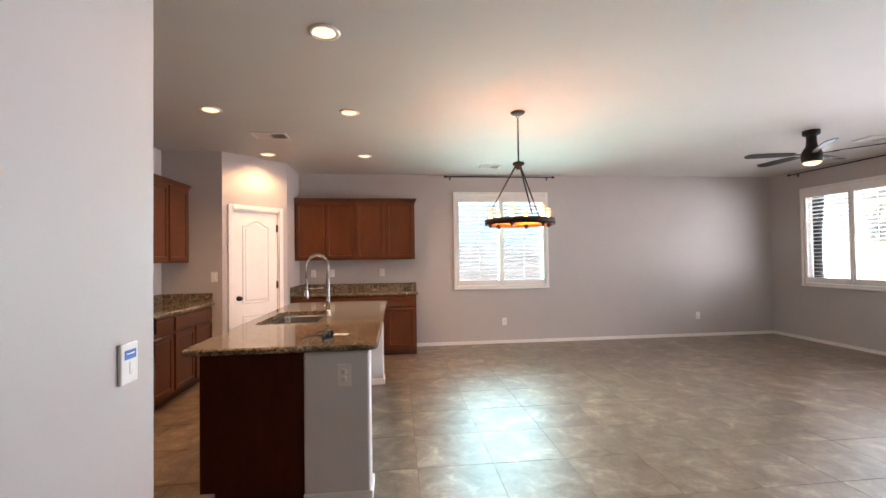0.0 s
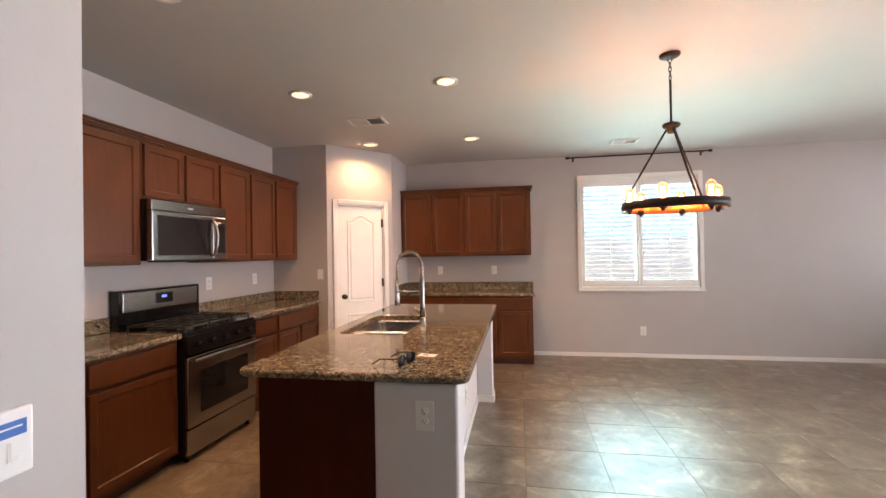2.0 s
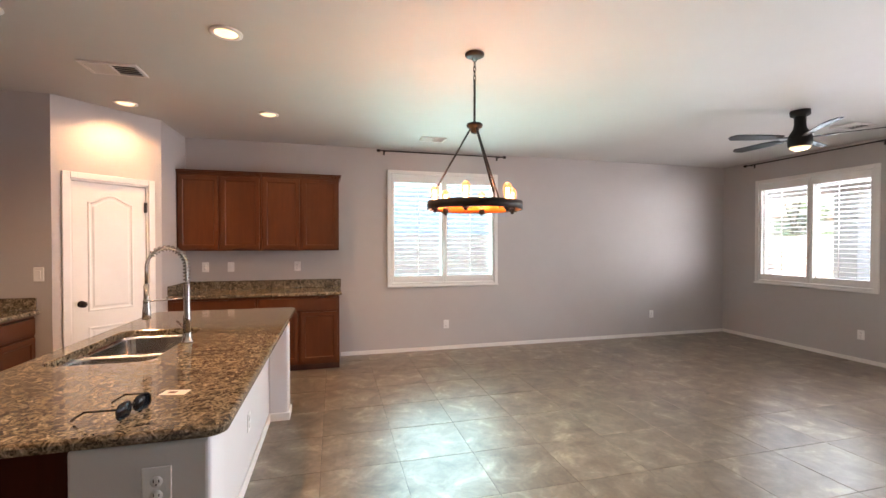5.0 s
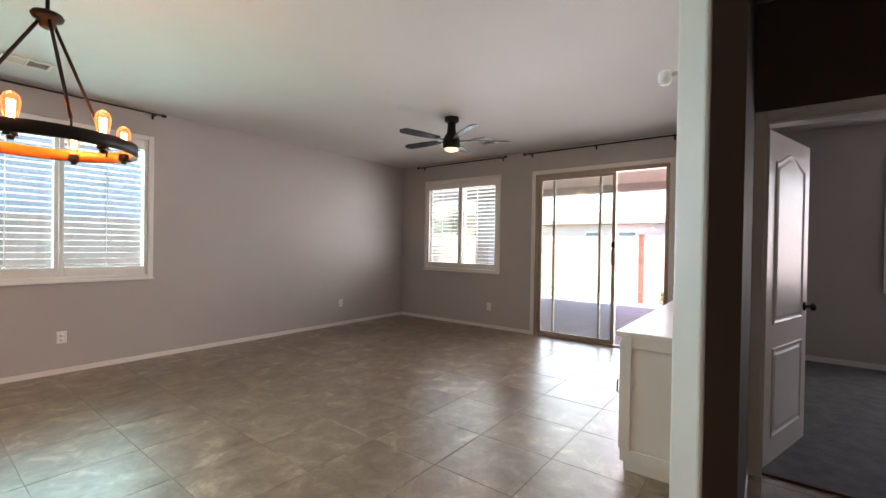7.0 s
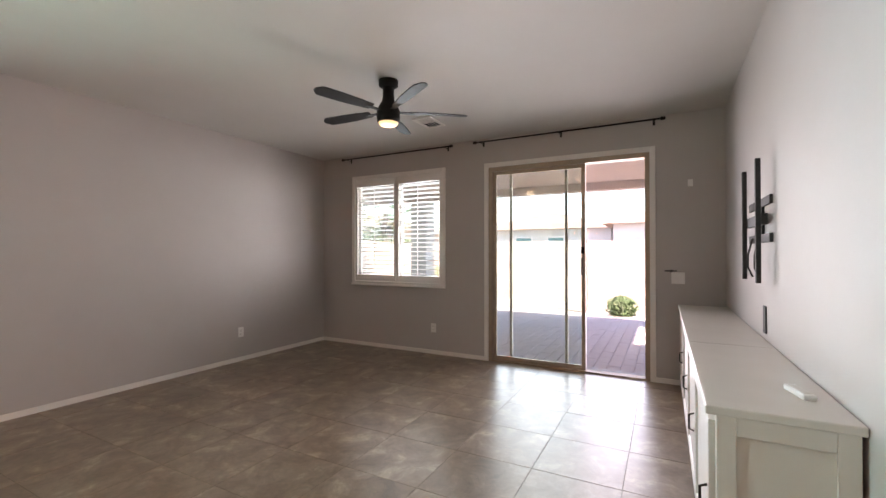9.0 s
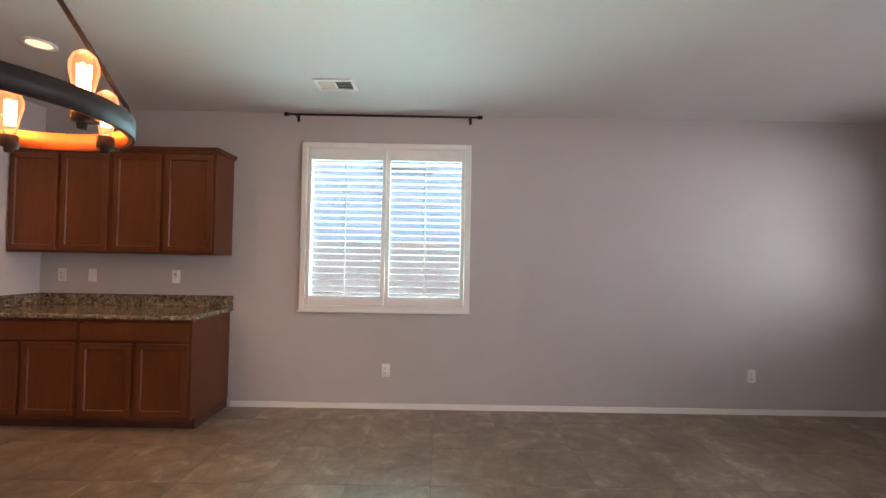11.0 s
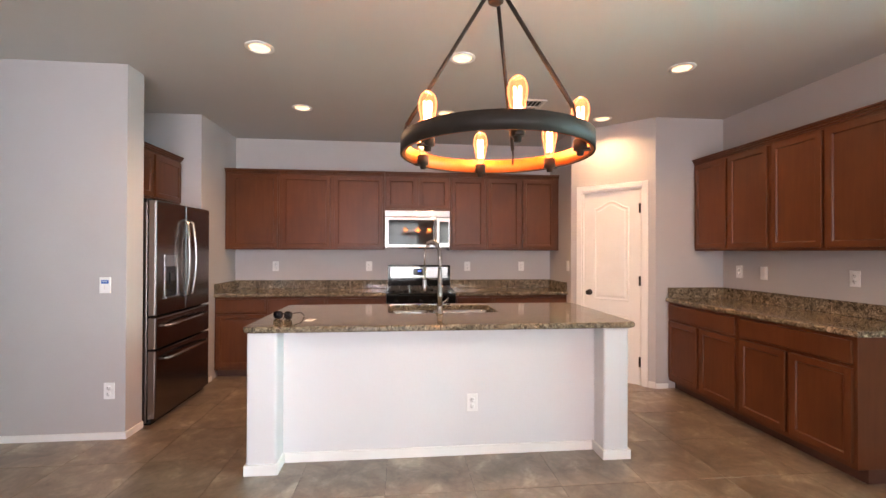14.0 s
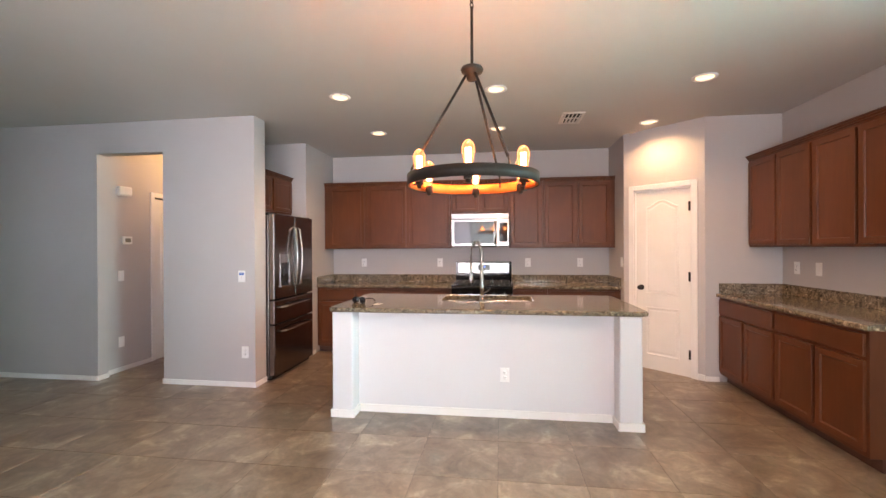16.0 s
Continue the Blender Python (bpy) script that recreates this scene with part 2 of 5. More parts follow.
M_BLUE = surface("blue_label", (0.03, 0.13, 0.42), (0.04, 0.16, 0.5), 0.4, 20.0)
M_LCD = glow("blue_display", (0.10, 0.22, 0.9), 0.08)
M_GREYLCD = surface("grey_display", (0.14, 0.14, 0.12), (0.2, 0.2, 0.17), 0.25, 20.0)
M_STUCCO = surface("stucco", (0.52, 0.42, 0.36), (0.60, 0.49, 0.42), 0.9, 3.0, bump_scale=40, bump_str=0.4, bump_dist=0.01)
M_STUCCO3 = surface("blue_grey_stucco", (0.44, 0.49, 0.54), (0.49, 0.54, 0.59), 0.9, 3.0, bump_scale=40, bump_str=0.4, bump_dist=0.01)
M_STUCCO2 = surface("pale_stucco", (0.50, 0.50, 0.49), (0.58, 0.58, 0.57), 0.9, 3.0, bump_scale=40, bump_str=0.4, bump_dist=0.01)
M_BLOCK = surface("fence_block", (0.52, 0.39, 0.33), (0.61, 0.48, 0.42), 0.9, 5.0, bump_scale=50, bump_str=0.5, bump_dist=0.01)
M_PAVER = surface("paver", (0.36, 0.31, 0.30), (0.46, 0.40, 0.39), 0.85, 5.0, bump_scale=60, bump_str=0.4)
M_EARTH = surface("gravel_ground", (0.26, 0.21, 0.17), (0.42, 0.35, 0.29), 0.95, 14.0, bump_scale=60, bump_str=0.8, bump_dist=0.02)
M_ROOF = surface("roof_tile", (0.22, 0.15, 0.12), (0.32, 0.22, 0.17), 0.85, 6.0, bump_scale=20, bump_str=0.5)
M_LEAF = surface("leaves", (0.06, 0.105, 0.03), (0.12, 0.19, 0.06), 0.6, 9.0)
M_BARK = surface("bark", (0.10, 0.07, 0.05), (0.18, 0.13, 0.09), 0.9, 12.0, bump_scale=40, bump_str=0.6)
M_PAPER = surface("cream_card", (0.72, 0.66, 0.58), (0.78, 0.72, 0.64), 0.6, 20.0)
M_RUSTPOST = surface("red_brown_post", (0.22, 0.10, 0.07), (0.30, 0.14, 0.10), 0.7, 12.0)


# ---- mesh helpers ----
def add_box(bm, x0, x1, y0, y1, z0, z1):
    v = [bm.verts.new(p) for p in ((x0, y0, z0), (x1, y0, z0), (x1, y1, z0), (x0, y1, z0), (x0, y0, z1), (x1, y0, z1), (x1, y1, z1), (x0, y1, z1))]
    for f in ((0, 3, 2, 1), (4, 5, 6, 7), (0, 1, 5, 4), (1, 2, 6, 5), (2, 3, 7, 6), (3, 0, 4, 7)):
        bm.faces.new([v[i] for i in f])


def box(x0, x1, y0, y1, z0, z1, bevel=0.0, seg=2):
    bm = bmesh.new()
    add_box(bm, min(x0, x1), max(x0, x1), min(y0, y1), max(y0, y1), min(z0, z1), max(z0, z1))
    if bevel:
        bmesh.ops.bevel(bm, geom=bm.edges[:], offset=bevel, segments=seg, profile=0.5, affect="EDGES")
    return bm


def boxes(*items):
    bm = bmesh.new()
    for it in items:
        add_box(bm, *it)
    return bm


def prism(points, z0, z1, bevel=0.0, seg=2, sides_only=False):
    """An upright prism over a counter-clockwise outline."""
    bm = bmesh.new()
    lo = [bm.verts.new((x, y, z0)) for x, y in points]
    hi = [bm.verts.new((x, y, z1)) for x, y in points]
    bm.faces.new(lo[::-1])
    bm.faces.new(hi)
    k = len(points)
    for i in range(k):
        bm.faces.new((lo[i], lo[(i + 1) % k], hi[(i + 1) % k], hi[i]))
    if bevel:
        es = [e for e in bm.edges if (abs(e.verts[0].co.z - e.verts[1].co.z) > 1e-6) == sides_only]
        bmesh.ops.bevel(bm, geom=es, offset=bevel, segments=seg, profile=0.5, affect="EDGES")
    return bm


def lathe(profile, steps=24, centre=(0, 0, 0)):
    """A turned shape: profile of (radius, z) from bottom to top round the z axis."""
    bm = bmesh.new()
    rings = []
    for r, z in profile:
        rings.append([bm.verts.new((centre[0] + r * math.cos(2 * math.pi * i / steps), centre[1] + r * math.sin(2 * math.pi * i / steps), centre[2] + z))
                      for i in range(steps)])
    for a, b in zip(rings, rings[1:]):
        for i in range(steps):
            bm.faces.new((a[i], a[(i + 1) % steps], b[(i + 1) % steps], b[i]))
    if profile[0][0] > 1e-5:
        bm.faces.new(rings[0][::-1])
    if profile[-1][0] > 1e-5:
        bm.faces.new(rings[-1])
    bmesh.ops.remove_doubles(bm, verts=bm.verts[:], dist=1e-6)
    for f in bm.faces:
        f.smooth = True
    return bm


def tube(path, radius, steps=10, closed=False):
    bm = bmesh.new()
    pts = [Vector(p) for p in path]
    rings, n, up = [], len(pts), None
    for i, p in enumerate(pts):
        if closed:
            d = pts[(i + 1) % n] - pts[i - 1]
        else:
            d = pts[min(i + 1, n - 1)] - pts[max(i - 1, 0)]
        d.normalize()
        if up is None:
            up = d.orthogonal().normalized()
        up = (up - d * up.dot(d)).normalized()
        side = d.cross(up)
        rings.append([bm.verts.new(p + radius * (math.cos(2 * math.pi * k / steps) * up + math.sin(2 * math.pi * k / steps) * side)) for k in range(steps)])
    for a, b in (zip(rings, rings[1:] + rings[:1]) if closed else zip(rings, rings[1:])):
        for k in range(steps):
            bm.faces.new((a[k], a[(k + 1) % steps], b[(k + 1) % steps], b[k]))
    if not closed:
        bm.faces.new(rings[0][::-1])
        bm.faces.new(rings[-1])
    for f in bm.faces:
        f.smooth = True
    return bm


def merge(*bms):
    out = bmesh.new()
    for b in bms:
        me = bpy.data.meshes.new("tmp")
        b.to_mesh(me)
        b.free()
        out.from_mesh(me)
        bpy.data.meshes.remove(me)
    return out


def moved(bm, m):
    bmesh.ops.transform(bm, matrix=m, verts=bm.verts[:])
    return bm


def mesh_of(name, bm, material, fix=True):
    if fix:
        bmesh.ops.recalc_face_normals(bm, faces=bm.faces[:])
    me = bpy.data.meshes.new(name)
    bm.to_mesh(me)
    bm.free()
    me.materials.append(material)
    return me


def part(name, bm, material, parent, label=""):
    ob = new(name, mesh_of(name, bm, material))
    ob.parent = parent
    return tagged(ob, label)


def thing(name, m, label, category, group="", kind=""):
    ob = new(name)
    ob.empty_display_size = 0.1
    ob.matrix_world = m
    return tagged(ob, label, category, group, kind)


def solid(name, bm, material, label="", category="", group="", kind=""):
    return tagged(new(name, mesh_of(name, bm, material)), label, category, group, kind)


# ---- structure ----
def wall(name, axis, face, back, a0, a1, openings=(), z1=CEIL, label="", material=None):
    """A wall between the planes face and back, along the other axis from a0 to a1, with openings (b0, b1, z0, z1)."""
    bm = bmesh.new()
    f0, f1 = min(face, back), max(face, back)

    def slab(b0, b1, za, zb):
        if b1 - b0 > 1e-4 and zb - za > 1e-4:
            if axis == "x":
                add_box(bm, f0, f1, b0, b1, za, zb)
            else:
                add_box(bm, b0, b1, f0, f1, za, zb)
    at = a0
    for b0, b1, za, zb in sorted(openings):
        slab(at, b0, 0, z1)
        slab(b0, b1, 0, za)
        slab(b0, b1, zb, z1)
        at = b1
    slab(at, a1, 0, z1)
    return solid(name, bm, material or M_WALL, label or "taupe-grey painted drywall wall with fine orange-peel texture", "wall", kind="structure")


W1 = (1.101, 2.605, 0.928, 2.424)
W2 = (4.800, 6.262, 0.912, 2.402)
SL = (2.403, 4.175, 0.0, 2.373)
BW = (-1.45, -0.02, 0.87, 2.36)     # bedroom window
BX = 7.48                           # bedroom east wall
DX = 3.93                           # wall with the bedroom door
wall("wall_north", "y", YN, YN + 0.16, -1.33, XE + 0.16, [W1])
wall("wall_east", "x", XE, XE + 0.16, 1.53, YN, [W2, SL])
wall("wall_range", "x", XR, XR - 0.15, YS - 0.9, 5.5)
wall("wall_pantry_side", "y", 5.5, 5.62, XR - 0.15, -1.93)
wall("wall_pantry_return", "x", -1.33, -1.45, 6.13, YN + 0.16)
wall("wall_kitchen_south", "y", YS, YS - 0.12, XR, -1.74)
wall("wall_hall", "x", XH, -0.80, 0.585, YS)
wall("wall_hall_south", "x", XH, -0.72, -2.6, -0.19)
solid("wall_hall_header", box(-0.72, XH, -0.19, 0.585, 2.41, CEIL), M_WALL, "painted drywall header over the hall opening", "wall", kind="structure")
wall("wall_nook_back", "y", 0.82, 0.70, XR - 0.15, -0.8)
solid("wall_nook_side", box(-1.86, -1.74, 0.82, YS - 0.12, 0, CEIL), M_WALL, "painted drywall side of the fridge nook", "wall", kind="structure")
# television wall ends in a pointed corner
solid("wall_television", prism([(XE, 1.53), (XE, YT), (2.765, YT), (2.610, 1.632), (2.700, 1.528)], 0, CEIL, 0.018, 3, True), M_WALL,
      "taupe-grey drywall partition ending in an angled corner", "wall", kind="structure")
DARKLABEL = "dark brown painted drywall wall in the bedroom vestibule"
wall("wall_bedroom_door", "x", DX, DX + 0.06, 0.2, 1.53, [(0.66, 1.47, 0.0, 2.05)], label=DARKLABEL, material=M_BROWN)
wall("wall_bedroom_west", "x", DX + 0.06, DX + 0.12, 0.2, 1.53, [(0.66, 1.47, 0.0, 2.05)])
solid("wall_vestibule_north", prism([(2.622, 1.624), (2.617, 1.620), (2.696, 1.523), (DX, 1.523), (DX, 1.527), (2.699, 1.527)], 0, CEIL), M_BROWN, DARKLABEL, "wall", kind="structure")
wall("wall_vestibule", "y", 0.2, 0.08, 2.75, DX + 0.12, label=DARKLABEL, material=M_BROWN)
wall("wall_entry_east", "x", 2.75, 2.9, -2.6, 0.08)
wall("wall_south", "y", -2.6, -2.75, -2.6, 2.9)
wall("wall_hall_left", "y", -0.26, -0.38, -2.6, -0.72, [(-2.2, -1.42, 0.0, 2.05)])
wall("wall_hall_end", "x", -2.6, -2.75, -2.75, 0.82)
wall("wall_bedroom_east", "x", BX, BX + 0.15, -2.75, 1.68, [BW])
wall("wall_bedroom_north", "y", 1.53, 1.68, XE + 0.16, BX)
wall("wall_bedroom_south", "y", -2.6, -2.75, 2.9, BX)
# pantry diagonal with its door opening
DA = Vector((-1.93, 5.5, 0))
DB = Vector((-1.33, 6.13, 0))
DL = (DB - DA).length
D_ANG = math.degrees(math.atan2(DB.y - DA.y, DB.x - DA.x))
DM = pose(DA.x, DA.y, 0, 0, 0, D_ANG)           # local x along the wall, -y into the kitchen
P0, P1 = 0.125, 0.745
solid("wall_pantry_diagonal", moved(boxes((0, P0, 0, 0.11, 0, CEIL), (P1, DL, 0, 0.11, 0, CEIL), (P0, P1, 0, 0.11, 2.045, CEIL)), DM), M_WALL,
      "taupe-grey drywall set at an angle across the pantry corner", "wall", kind="structure")
solid("wall_pantry_inside", moved(box(-0.3, DL + 0.3, 0.75, 0.85, 0, CEIL), DM), M_WALL, "plain wall inside the pantry", "wall", kind="structure")

solid("ceiling", boxes((-2.8, XE + 0.16, -2.8, YN + 0.16, CEIL, CEIL + 0.12), (XE + 0.16, BX + 0.15, -2.8, 1.68, CEIL, CEIL + 0.12)), M_CEIL,
      "off-white textured drywall ceiling", "ceiling", kind="structure")
floor = solid("floor", boxes((-2.8, XE + 0.16, -2.8, YN + 0.1, -0.12, 0.0100)), M_GROUT, "brown grout bed of the tiled floor", "floor", kind="structure")
solid("carpet_floor", box(DX + 0.06, BX, -2.6, 1.53, -0.002, 0.022), M_CARPET, "grey cut-pile bedroom carpet", "carpet", kind="structure")
solid("threshold", box(DX + 0.03, DX + 0.07, 0.66, 1.47, -0.003, 0.026, 0.005), M_TOE, "dark strip between tile and carpet", "threshold", kind="structure")


def skirting(axis, face, out, a0, a1, h=0.062):
    """A baseboard on the plane face, standing out by the signed distance out."""
    t = 0.013 if out > 0 else -0.013
    bm = box(face, face + t, a0, a1, 0, h, 0.004) if axis == "x" else box(a0, a1, face, face + t, 0, h, 0.004)
    solid("baseboard", bm, M_WHITE, "white painted baseboard along the wall", "baseboard", kind="structure")


skirting("y", YN, -1, 0.46, XE)
skirting("x", XE, -1, 4.215, YN - 0.013)
skirting("x", XE, -1, YT, 2.354)
skirting("y", YT, 1, 2.78, 3.47)
skirting("x", XH, 1, 0.585, YS + 0.013)
skirting("y", YS, 1, -0.80, XH)
skirting("y", 0.585, -1, -0.80, XH + 0.013)
skirting("x", XH, 1, -2.6, -0.19)
skirting("y", -0.19, 1, -0.72, XH + 0.013)
skirting("y", -0.26, 1, -1.36, -0.72)
skirting("y", -0.26, 1, -2.6, -2.26)
skirting("y", YS, 1, -1.98, -1.74)
skirting("x", BX, -1, -2.6, 1.53, 0.085)
skirting("y", 1.53, -1, 3.0, DX)
skirting("x", -1.33, 1, 6.13, 6.26)
for a0, a1 in ((0, P0 - 0.06), (P1 + 0.06, DL)):
    solid("baseboard", moved(box(a0, a1, -0.013, 0, 0, 0.075, 0.004), DM), M_WHITE, "white painted baseboard along the wall", "baseboard", kind="structure")

# ---- kitchen cabinets ----
def panel_door(x0, x1, y, z0, z1, t=0.02, rail=0.055, depth=0.007):
    """A flat slab with a recessed centre panel; its front looks to -y and lies t before y."""
    bm = bmesh.new()
    add_box(bm, x0, x1, y - t, y, z0, z1)
    bm.faces.ensure_lookup_table()
    front = [f for f in bm.faces if all(abs(v.co.y - (y - t)) < 1e-6 for v in f.verts)]
    outer = [e for f in front for e in f.edges]
    bmesh.ops.bevel(bm, geom=outer, offset=0.003, segments=2, profile=0.5, affect="EDGES")
    front = max(bm.faces, key=lambda f: -f.calc_center_median().y * 1000 + f.calc_area())
    bmesh.ops.inset_region(bm, faces=[front], thickness=rail, depth=0.0)
    bmesh.ops.inset_region(bm, faces=[front], thickness=0.004, depth=-depth * 0.4)
    bmesh.ops.inset_region(bm, faces=[front], thickness=0.007, depth=-depth)
    return bm


def slab_front(x0, x1, y, z0, z1, t=0.02):
    return box(x0, x1, y - t, y, z0, z1, 0.004)


CAB_LABEL = "reddish-brown cherry-stained wooden"


def base_cabinet(m, w, layout, left_end=False, right_end=False, depth=0.565, group="base cabinets"):
    """Local: back on y = 0, front to -y. layout: 'one' drawer and door, 'pair' one wide drawer over two doors."""
    ob = thing("base_cabinet", m, CAB_LABEL + " base cabinet with drawer and recessed-panel doors", "cabinet", group)
    part("body", box(0, w, -depth, -0.003, 0.095, 0.878, 0.002), M_WOOD, ob)
    part("toe_kick", box(0.0, w, -depth + 0.07, -0.02, 0.0, 0.096), M_TOE, ob, "dark recessed toe kick")
    g = 0.022
    part("drawer_front", slab_front(g, w - g, -depth, 0.715, 0.855), M_WOOD, ob)
    if layout == "pair":
        part("door", panel_door(g, w / 2 - 0.018, -depth, 0.13, 0.69), M_WOOD, ob)
        part("door", panel_door(w / 2 + 0.018, w - g, -depth, 0.13, 0.69), M_WOOD, ob)
    else:
        part("door", panel_door(g, w - g, -depth, 0.13, 0.69), M_WOOD, ob)
    return ob


def crown(x0, x1, yf, z, m, ends=(True, True), wall_y=-0.003):
    """A small stepped cornice along the top of a row of wall cabinets."""
    a = 0.03 if ends[0] else 0.0
    b = 0.03 if ends[1] else 0.0
    return merge(box(x0 - a * 0.4, x1 + b * 0.4, yf - 0.012, wall_y, z, z + 0.014, 0.003), box(x0 - a * 0.7, x1 + b * 0.7, yf - 0.022, wall_y, z + 0.014, z + 0.03, 0.004),
                 box(x0 - a, x1 + b, yf - 0.034, wall_y, z + 0.03, z + 0.046, 0.003))


def wall_cabinet(m, w, doors, z0, z1, ends=(False, False), depth=0.31, group="wall cabinets"):
    ob = thing("wall_cabinet", m, CAB_LABEL + " wall cabinet with recessed-panel doors and cornice", "cabinet", group)
    part("body", box(0, w, -depth, -0.003, z0, z1, 0.002), M_WOOD, ob)
    for a, b in doors:
        part("door", panel_door(a, b, -depth, z0 + 0.022, z1 - 0.022), M_WOOD, ob)
    part("cornice", crown(0, w, -depth, z1, m, ends), M_WOOD, ob)
    return ob


def pair(w, g=0.02, mid=0.016):
    return [(g, w / 2 - mid), (w / 2 + mid, w - g)]


RW = lambda y: pose(XR, y, 0, 0, 0, 90)
NW = lambda x: pose(x, YN, 0, 0, 0, 0)
R0, R1 = 3.425, 4.195          # range
base_cabinet(RW(1.603), 0.545, "one")
base_cabinet(RW(2.150), 0.628, "one")
base_cabinet(RW(2.780), R0 - 2.784, "one")
base_cabinet(RW(R1 + 0.003), 0.425, "one")
base_cabinet(RW(R1 + 0.430), 5.497 - R1 - 0.430, "pair")
base_cabinet(NW(-1.327), 0.882, "pair", depth=0.59)
base_cabinet(NW(-0.443), 0.880, "pair", depth=0.59)
UZ0, UZ1 = 1.392, 2.262
wall_cabinet(RW(1.603), 0.592, [(0.07, 0.575)], UZ0, UZ1)
wall_cabinet(RW(2.197), 1.195, [(0.03, 0.57), (0.62, 1.17)], UZ0, UZ1)
wall_cabinet(RW(3.394), 0.764, pair(0.764), 1.853, UZ1)
wall_cabinet(RW(4.160), 0.435, [(0.02, 0.415)], UZ0, UZ1)
wall_cabinet(RW(4.597), 0.90, pair(0.86), UZ0, UZ1)
wall_cabinet(NW(-1.327), 0.882, pair(0.882), UZ0, UZ1)
wall_cabinet(NW(-0.443), 0.880, pair(0.880), UZ0, UZ1, (False, True))
wall_cabinet(pose(-0.802, 0.823, 0, 0, 0, 180), 0.936, pair(0.936), 1.825, 2.250, depth=0.58)


def counter(name, pts, round_corners=(), label=""):
    """A granite slab with an eased edge over an outline."""
    bm = prism(pts, 0.880, 0.918)
    if round_corners:
        es = [e for e in bm.edges if abs(e.verts[0].co.z - e.verts[1].co.z) > 0.01 and any((e.verts[0].co.xy - Vector(c)).length < 1e-3 for c in round_corners)]
        bmesh.ops.bevel(bm, geom=es, offset=0.06, segments=6, profile=0.5, affect="EDGES")
    es = [e for e in bm.edges if abs(e.verts[0].co.z - e.verts[1].co.z) < 1e-6]
    bmesh.ops.bevel(bm, geom=es, offset=0.012, segments=3, profile=0.5, affect="EDGES")
    return solid(name, bm, M_GRANITE, label or "polished brown speckled granite worktop", "worktop")


CF = XR + 0.605
counter("worktop", [(XR + 0.003, 1.603), (CF, 1.603), (CF, R0 - 0.002), (XR + 0.003, R0 - 0.002)])
counter("worktop", [(XR + 0.003, R1 + 0.002), (CF, R1 + 0.002), (CF, 5.497), (XR + 0.003, 5.497)])
counter("worktop", [(-1.327, YN - 0.625), (0.465, YN - 0.625), (0.465, YN - 0.003), (-1.327, YN - 0.003)])
for a in ((XR + 0.002, XR + 0.022, 1.603, R0 - 0.002), (XR + 0.002, XR + 0.022, R1 + 0.002, 5.497), (XR + 0.024, CF - 0.02, 5.477, 5.497), (XR + 0.024, CF - 0.02, 1.603, 1.623),
          (-1.305, 0.465, YN - 0.022, YN - 0.002), (-1.327, -1.307, YN - 0.60, YN - 0.003)):
    solid("backsplash", box(*a, 0.919, 1.022, 0.004), M_GRANITE, "low polished granite upstand along the wall", "backsplash")

# ---- island ----
IX0, IX1, IY0, IY1 = -1.035, 0.052, 2.636, 5.135
island = thing("kitchen_island", pose(-0.45, 3.9, 0), "kitchen island with white drywall knee wall and dark cherry cabinet end", "island")


def isl(name, bm, material, label=""):
    return part(name, moved(bm, pose(0.45, -3.9, 0)), material, island, label)


SX0, SX1, SY0, SY1 = -0.915, -0.468, 3.50, 4.33
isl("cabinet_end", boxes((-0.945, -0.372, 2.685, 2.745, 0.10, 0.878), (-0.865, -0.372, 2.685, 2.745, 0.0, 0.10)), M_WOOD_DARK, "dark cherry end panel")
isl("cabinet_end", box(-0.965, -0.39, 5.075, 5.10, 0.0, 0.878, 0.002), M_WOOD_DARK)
isl("cabinet_body", boxes((-0.955, -0.39, 2.745, 3.42, 0.095, 0.878), (-0.955, -0.39, 4.41, 5.075, 0.095, 0.878), (-0.955, -0.39, 3.42, 4.41, 0.095, 0.62),
                          (-0.955, -0.94, 3.42, 4.41, 0.62, 0.878)), M_WOOD)
isl("toe_kick", box(-0.885, -0.39, 2.745, 5.075, 0.0, 0.096), M_TOE)
for k in range(4):
    a = 2.76 + k * 0.578
    isl("door", moved(panel_door(-a - 0.56, -a, 0, 0.13, 0.69), pose(-0.955, 0, 0, 0, 0, -90)), M_WOOD)
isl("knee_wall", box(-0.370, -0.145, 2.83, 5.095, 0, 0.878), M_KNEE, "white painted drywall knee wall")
for ya, yb in ((2.656, 2.835), (4.925, 5.095)):
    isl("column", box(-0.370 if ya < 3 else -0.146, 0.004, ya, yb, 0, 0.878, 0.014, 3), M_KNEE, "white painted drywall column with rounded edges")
    isl("baseboard", box(-0.145 if ya > 3 else -0.372, 0.017, ya - 0.012, yb + 0.012, 0, 0.075, 0.006), M_WHITE)
isl("baseboard", box(-0.145, -0.132, 2.85, 4.91, 0, 0.075, 0.004), M_WHITE, "white baseboard")


def rounded_rect(x0, x1, y0, y1, r, n=6):
    pts = []
    for cx, cy, a in ((x1 - r, y0 + r, -90), (x1 - r, y1 - r, 0), (x0 + r, y1 - r, 90), (x0 + r, y0 + r, 180)):
        for i in range(n + 1):
            t = radians(a + 90 * i / n)
            pts.append((cx + r * math.cos(t), cy + r * math.sin(t)))
    return pts


